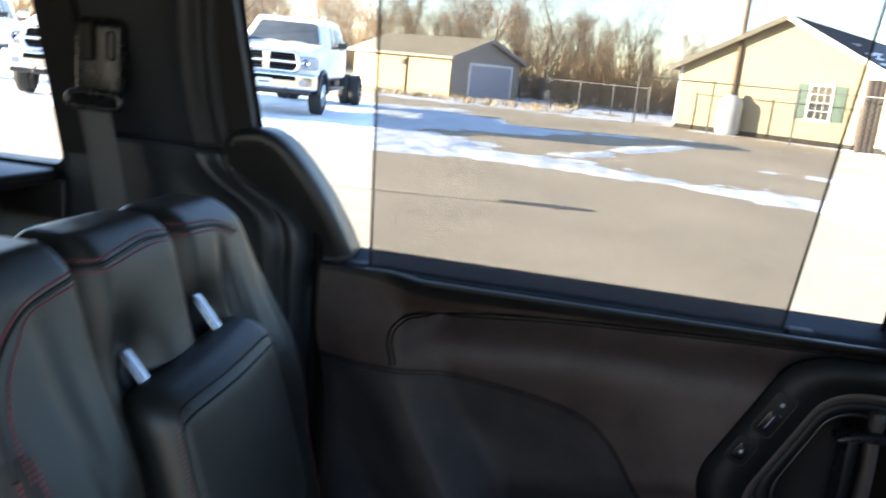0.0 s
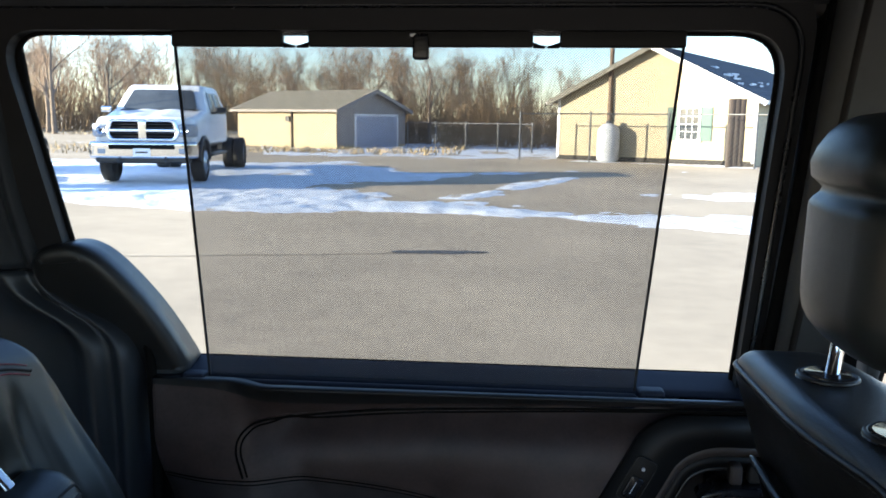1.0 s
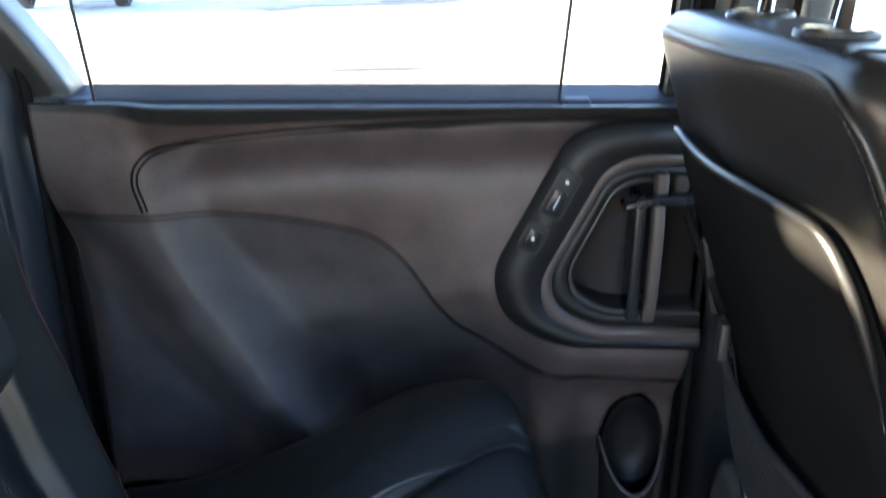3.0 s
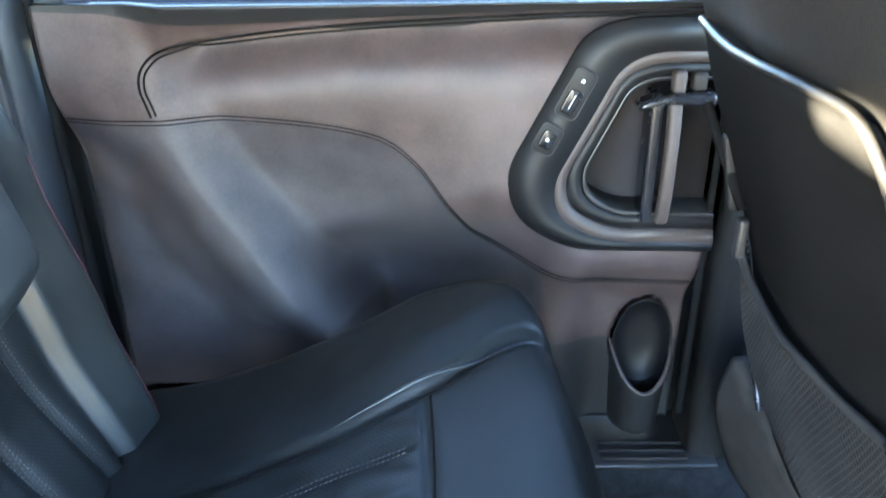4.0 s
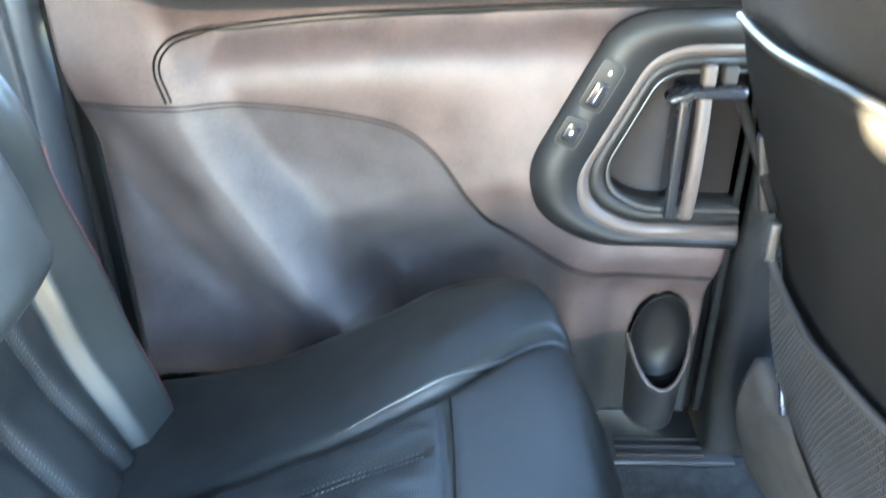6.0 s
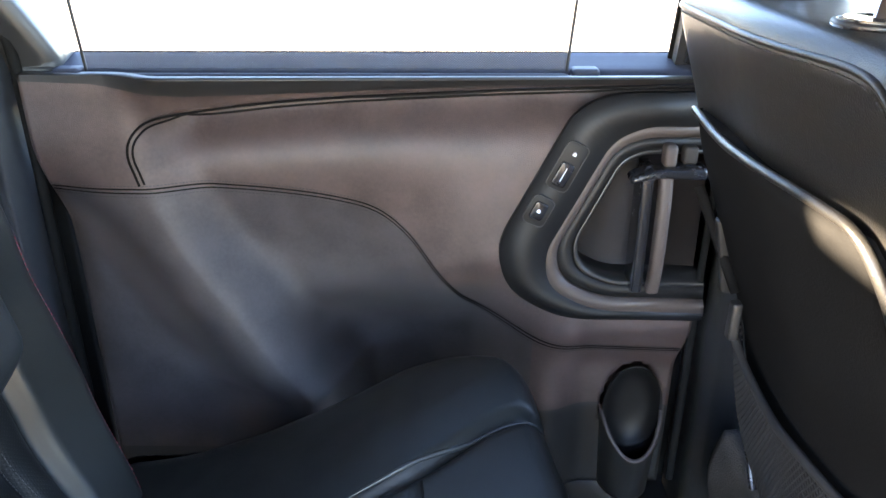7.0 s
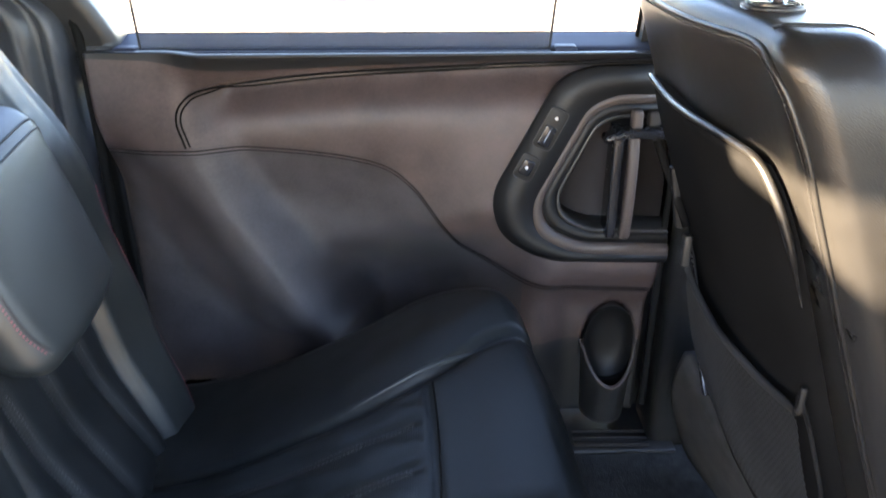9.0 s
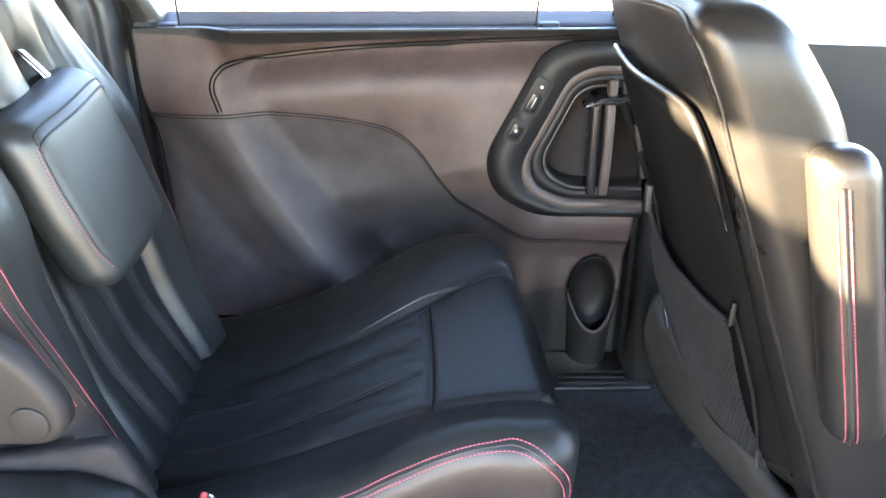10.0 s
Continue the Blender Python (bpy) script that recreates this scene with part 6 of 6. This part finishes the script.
shed, sat = gable_house("shed", (-8.03, 35.6), radians(60), 5.2, 6.8, 1.85, 2.75, SIDING_GREY, SIDING_SHED, ROOF_BROWN, "cream and brown-grey shed with a garage door", 0.30, 0.14, trim=SIDING_GREY)
gd = part("garage_door", slab(sat, 1.35, 4.45, 0.0, 1.52, 0.0, 0.05), GARAGE_DOOR, shed, smooth=False)
for k in range(4):
    part("door_panel", slab(sat, 1.40, 4.40, 0.03 + 0.375 * k, 0.375 + 0.375 * k, 0.05, 0.015), GARAGE_DOOR, gd, smooth=False)
for s0, s1, z0, z1 in ((1.22, 1.35, 0, 1.62), (4.45, 4.58, 0, 1.62), (1.22, 4.58, 1.52, 1.64)):
    part("door_trim", slab(sat, s0, s1, z0, z1, 0.0, 0.06), WHITE_TRIM, gd, smooth=False)


def shed_side(s, z, out=0.0):
    """The long wall's frame: s along the ridge, out away from the wall."""
    return sat(-out, z, 0, s)


part("wall_lamp", slab(shed_side, 3.0, 3.25, 1.25, 1.50, 0.0, 0.12), DARK_METAL, shed, smooth=False)
part("downpipe", slab(shed_side, 2.85, 2.93, 0.0, 1.75, 0.0, 0.08), BROWN_WOOD, shed, smooth=False)

# brown boarded bin store and low white annexe beside the house
bin_ = thing("board_enclosure", (7.3, 24.9, 0), "narrow dark brown boarded post beside the fence", "post")
for k in range(3):
    part("board", box_bm((6.96 + 0.165 * k, 24.8, 0.0), (7.122 + 0.165 * k, 25.05, 2.15 + 0.01 * (k % 2)), 0.004, 1), BROWN_WOOD, bin_)
annex, aat = gable_house("annexe", (9.3, 30.5), radians(-25), 5.0, 4.0, 1.85, 2.55, WHITE_TRIM, WHITE_TRIM, ROOF_BROWN, "low white annexe with a grey shingle roof", 0.3, 0.15)
part("door", slab(aat, 1.2, 2.0, 0.05, 1.7, 0.0, 0.05), SIDING, annex, smooth=False)

# utility pole and tank
pole = thing("utility_pole", (3.58, 27.9, 0), "brown wooden utility pole", "pole")
part("shaft", tube_bm([(3.58, 27.9, 0), (3.59, 27.9, 4), (3.63, 27.86, 9.6)], [0.088, 0.078, 0.058], 12), POLE_WOOD, pole)
part("cross_arm", box_bm((2.66, 27.74, 8.8), (4.50, 27.86, 8.95), 0.01), POLE_WOOD, pole)
tank = thing("propane_tank", (3.53, 27.52, 0), "white upright gas tank at the pole", "tank")
part("vessel", tube_bm([(3.53, 27.52, 0.05), (3.53, 27.52, 0.08), (3.53, 27.52, 1.05), (3.53, 27.52, 1.20), (3.53, 27.52, 1.30), (3.53, 27.52, 1.35)], [0.36, 0.39, 0.39, 0.34, 0.20, 0.08], 28), TANK_PAINT, tank)
part("foot_ring", tube_bm([(3.53, 27.52, 0.0), (3.53, 27.52, 0.10)], 0.30, 20), TANK_PAINT, tank)
part("valve_hood", tube_bm([(3.53, 27.52, 1.32), (3.53, 27.52, 1.45)], 0.10, 12), GALV, tank)


# ---- chain-link fences ----
def fence(name, a, b, height, spacing, label):
    fe = thing(name, (a[0], a[1], 0), label, "fence")
    a, b = Vector((*a, 0)), Vector((*b, 0))
    length = (b - a).length
    d = (b - a) / length
    k = max(1, round(length / spacing))
    for i in range(k + 1):
        p = a + d * length * i / k
        part("post", tube_bm([p, p + Vector((0, 0, height + 0.06)), p + Vector((0, 0, height + 0.10))], [0.032, 0.032, 0.013], 8), GALV, fe)
    part("top_rail", tube_bm([a + Vector((0, 0, height)), b + Vector((0, 0, height))], 0.021, 8), GALV, fe)
    bm = bmesh.new()
    pitch = 0.16
    run = height - 0.08
    s = -run
    while s < length:
        for sg in (1, -1):
            s0, s1 = (s, s + run) if sg > 0 else (s + run, s)
            t0 = max(0.0, min(1.0, ((0 if s0 < 0 else length) - s0) / (s1 - s0))) if not 0 <= s0 <= length else 0.0
            t1 = max(0.0, min(1.0, ((0 if s1 < 0 else length) - s0) / (s1 - s0))) if not 0 <= s1 <= length else 1.0
            if t1 > t0:
                p = a + d * (s0 + (s1 - s0) * t0) + Vector((0, 0, 0.06 + run * t0))
                q = a + d * (s0 + (s1 - s0) * t1) + Vector((0, 0, 0.06 + run * t1))
                tube(bm, [p, q], 0.0026, 3, caps=False)
        s += pitch
    part("wire_mesh", bm, GALV, fe)
    return fe


fence("chain_link_fence", (0.42, 27.93), (9.93, 22.58), 1.66, 2.73, "galvanised chain-link fence before the house")
fence("chain_link_fence", (-5.0, 38.0), (1.0, 33.5), 1.25, 1.9, "low galvanised chain-link fence by the snowy field")


# ---- bare trees ----
def tree_meshes(seed, height, spread):
    """Trunk and limbs, and the twigs, as two meshes."""
    rnd_ = random.Random(seed)
    wood, twig = bmesh.new(), bmesh.new()

    def grow(p, d, length, r, level):
        k = 4 if level < 2 else 3
        pts, rad = [p], [r]
        q = p.copy()
        dd = d.copy()
        for i in range(k):
            dd = (dd + Vector((rnd_.uniform(-1, 1), rnd_.uniform(-1, 1), rnd_.uniform(-0.3, 0.7))) * (0.10 + 0.05 * level)).normalized()
            q = q + dd * length / k
            pts.append(q)
            rad.append(r * (1 - 0.55 * (i + 1) / k))
        tube(wood if level < 2 else twig, pts, rad, 7 if level == 0 else (4 if level == 1 else 3), caps=False)
        if level >= 4:
            return
        n = (7, 6, 5, 4)[level]
        for i in range(n):
            t = rnd_.uniform(0.30 if level == 0 else 0.2, 1.0)
            j = min(k - 1, int(t * k))
            base = pts[j].lerp(pts[j + 1], t * k - j)
            az = rnd_.uniform(0, 2 * math.pi)
            tilt = rnd_.uniform(0.35, 0.95) * spread
            ax = (pts[j + 1] - pts[j]).normalized()
            side = ax.cross(Vector((math.cos(az), math.sin(az), 0.3))).normalized()
            nd = (ax * math.cos(tilt) + side * math.sin(tilt) + Vector((0, 0, 0.15))).normalized()
            grow(base, nd, length * rnd_.uniform(0.45, 0.70), max(0.007, r * 0.45 * (1 - 0.4 * t)), level + 1)

    grow(Vector((0, 0, -0.05)), Vector((0, 0, 1)), height * 0.55, 0.015 * height, 0)
    return wood, twig


protos = []
for k in range(6):
    wood, twig = tree_meshes(11 + k, 7.0, (0.8, 1.0, 1.15, 0.9, 1.05, 0.75)[k])
    tr = thing("bare_tree", (0, 0, 0), "leafless grey-brown winter tree", "tree", "wood behind the lot")
    part("trunk", wood, BARK, tr)
    part("crown", twig, TWIG, tr)
    protos.append(tr)
rnd = random.Random(21)
spots = []
for i in range(46):
    t = i / 45
    x = -44 + 54 * t + rnd.uniform(-0.8, 0.8)
    y = 47 + rnd.uniform(-3, 9) - 6 * sstep(-14, -40, x)
    h = rnd.uniform(6.0, 9.0) if x < -3 else rnd.uniform(4.5, 6.5) * (1 - 0.35 * sstep(-1, 7, x))
    spots.append((x, y, h))
for i in range(6):
    spots.append((-26 + 1.7 * i + rnd.uniform(-.6, .6), 33 + rnd.uniform(-3, 4), rnd.uniform(6.5, 9.5)))
for i in range(34):
    spots.append((-46 + 60 * i / 33 + rnd.uniform(-1, 1), 60 + rnd.uniform(-3, 9), rnd.uniform(7.5, 10.5) * (1 - 0.35 * sstep(-2, 8, -46 + 60 * i / 33))))
spots += [(-4.6, 44, 9.2), (-2.6, 46, 8.2), (-9.5, 45, 8.4), (-20.5, 27.5, 9.0), (-17.6, 29.0, 8.0)]
spots = [(x * 2, y * 2, h * 1.9) if x < -0.36 * y else (x, y, h) for x, y, h in spots]      # the wood stands farther off beyond the field
for i, (x, y, h) in enumerate(spots):
    m = pose(x, y, 0, 0, 0, rnd.uniform(0, 360)) @ Matrix.Diagonal((1, 1, 1, 1))
    tr = protos[i] if i < 6 else copy_thing(protos[i % 6], m)
    tr.scale = (h / 9.0 * rnd.uniform(0.9, 1.2),) * 2 + (h / 9.0,)
    if i < 6:
        tr.location, tr.rotation_euler = (x, y, 0), (0, 0, rnd.uniform(0, 6.28))


def brush_strip():
    """Tangled dry undergrowth and tall grass along the wood's edge."""
    bm = bmesh.new()
    rnd_ = random.Random(8)
    for i in range(6500):
        x = rnd_.uniform(-46, 12)
        y = 39.5 + rnd_.uniform(0, 12) - 8 * sstep(-12, -22, x)
        if -14 < x < -3.5 and y < 43.5:
            continue
        hgt = rnd_.uniform(0.5, 1.9) if rnd_.random() < 0.5 else rnd_.uniform(1.8, 4.6) * (1 - 0.3 * sstep(-3, 6, x))
        if x < -0.35 * y:
            x, y, hgt = x * 2, y * 2, hgt * 1.6
        p = Vector((x, y, 0))
        lean = Vector((rnd_.uniform(-.4, .4), rnd_.uniform(-.4, .4), 1))
        r = rnd_.uniform(0.012, 0.030) * (1.8 if y > 62 else 1.0)
        mid = p + lean * hgt * 0.5 + Vector((rnd_.uniform(-.2, .2), 0, 0))
        tube(bm, [p, mid, p + lean * hgt], [r, r * 0.8, r * 0.3], 3, caps=False)
        for _ in range(4):
            q = p.lerp(mid, rnd_.uniform(0.4, 1.0))
            tube(bm, [q, q + Vector((rnd_.uniform(-.5, .5), rnd_.uniform(-.3, .3), rnd_.uniform(.2, .8))) * hgt * 0.5], [r * 0.7, r * 0.2], 3, caps=False)
    ob = part("brush", bm, BRUSH)
    return tagged(ob, "dry brown undergrowth along the wood's edge", "brush", kind="stuff")


def grass_strip():
    verts, faces = [], []
    rnd_ = random.Random(9)
    for i in range(9000):
        x = rnd_.uniform(-40, -2)
        y = 30 + rnd_.uniform(0, 11) - 5 * sstep(-12, -22, x)
        if snow_depth(x, y) > 0.1 and rnd_.random() < 0.5:
            continue
        if -13.5 < x < -3.5 and 35 < y < 44:
            continue
        if x < -0.33 * y and rnd_.random() < 0.6:
            x, y = x * 2, y * 2
        hgt = rnd_.uniform(0.06, 0.30)
        a = rnd_.uniform(0, 3.14)
        w = 0.03
        dx, dy = w * math.cos(a), w * math.sin(a)
        lx, ly = rnd_.uniform(-.2, .2), rnd_.uniform(-.2, .2)
        k = len(verts)
        verts += [(x - dx, y - dy, 0), (x + dx, y + dy, 0), (x + lx, y + ly, hgt)]
        faces.append((k, k + 1, k + 2))
    ob = mesh_part("dry_grass", verts, faces, GRASS)
    return tagged(ob, "tufts of dry tan grass at the lot's edge", "grass", kind="stuff")


brush_strip()
grass_strip()
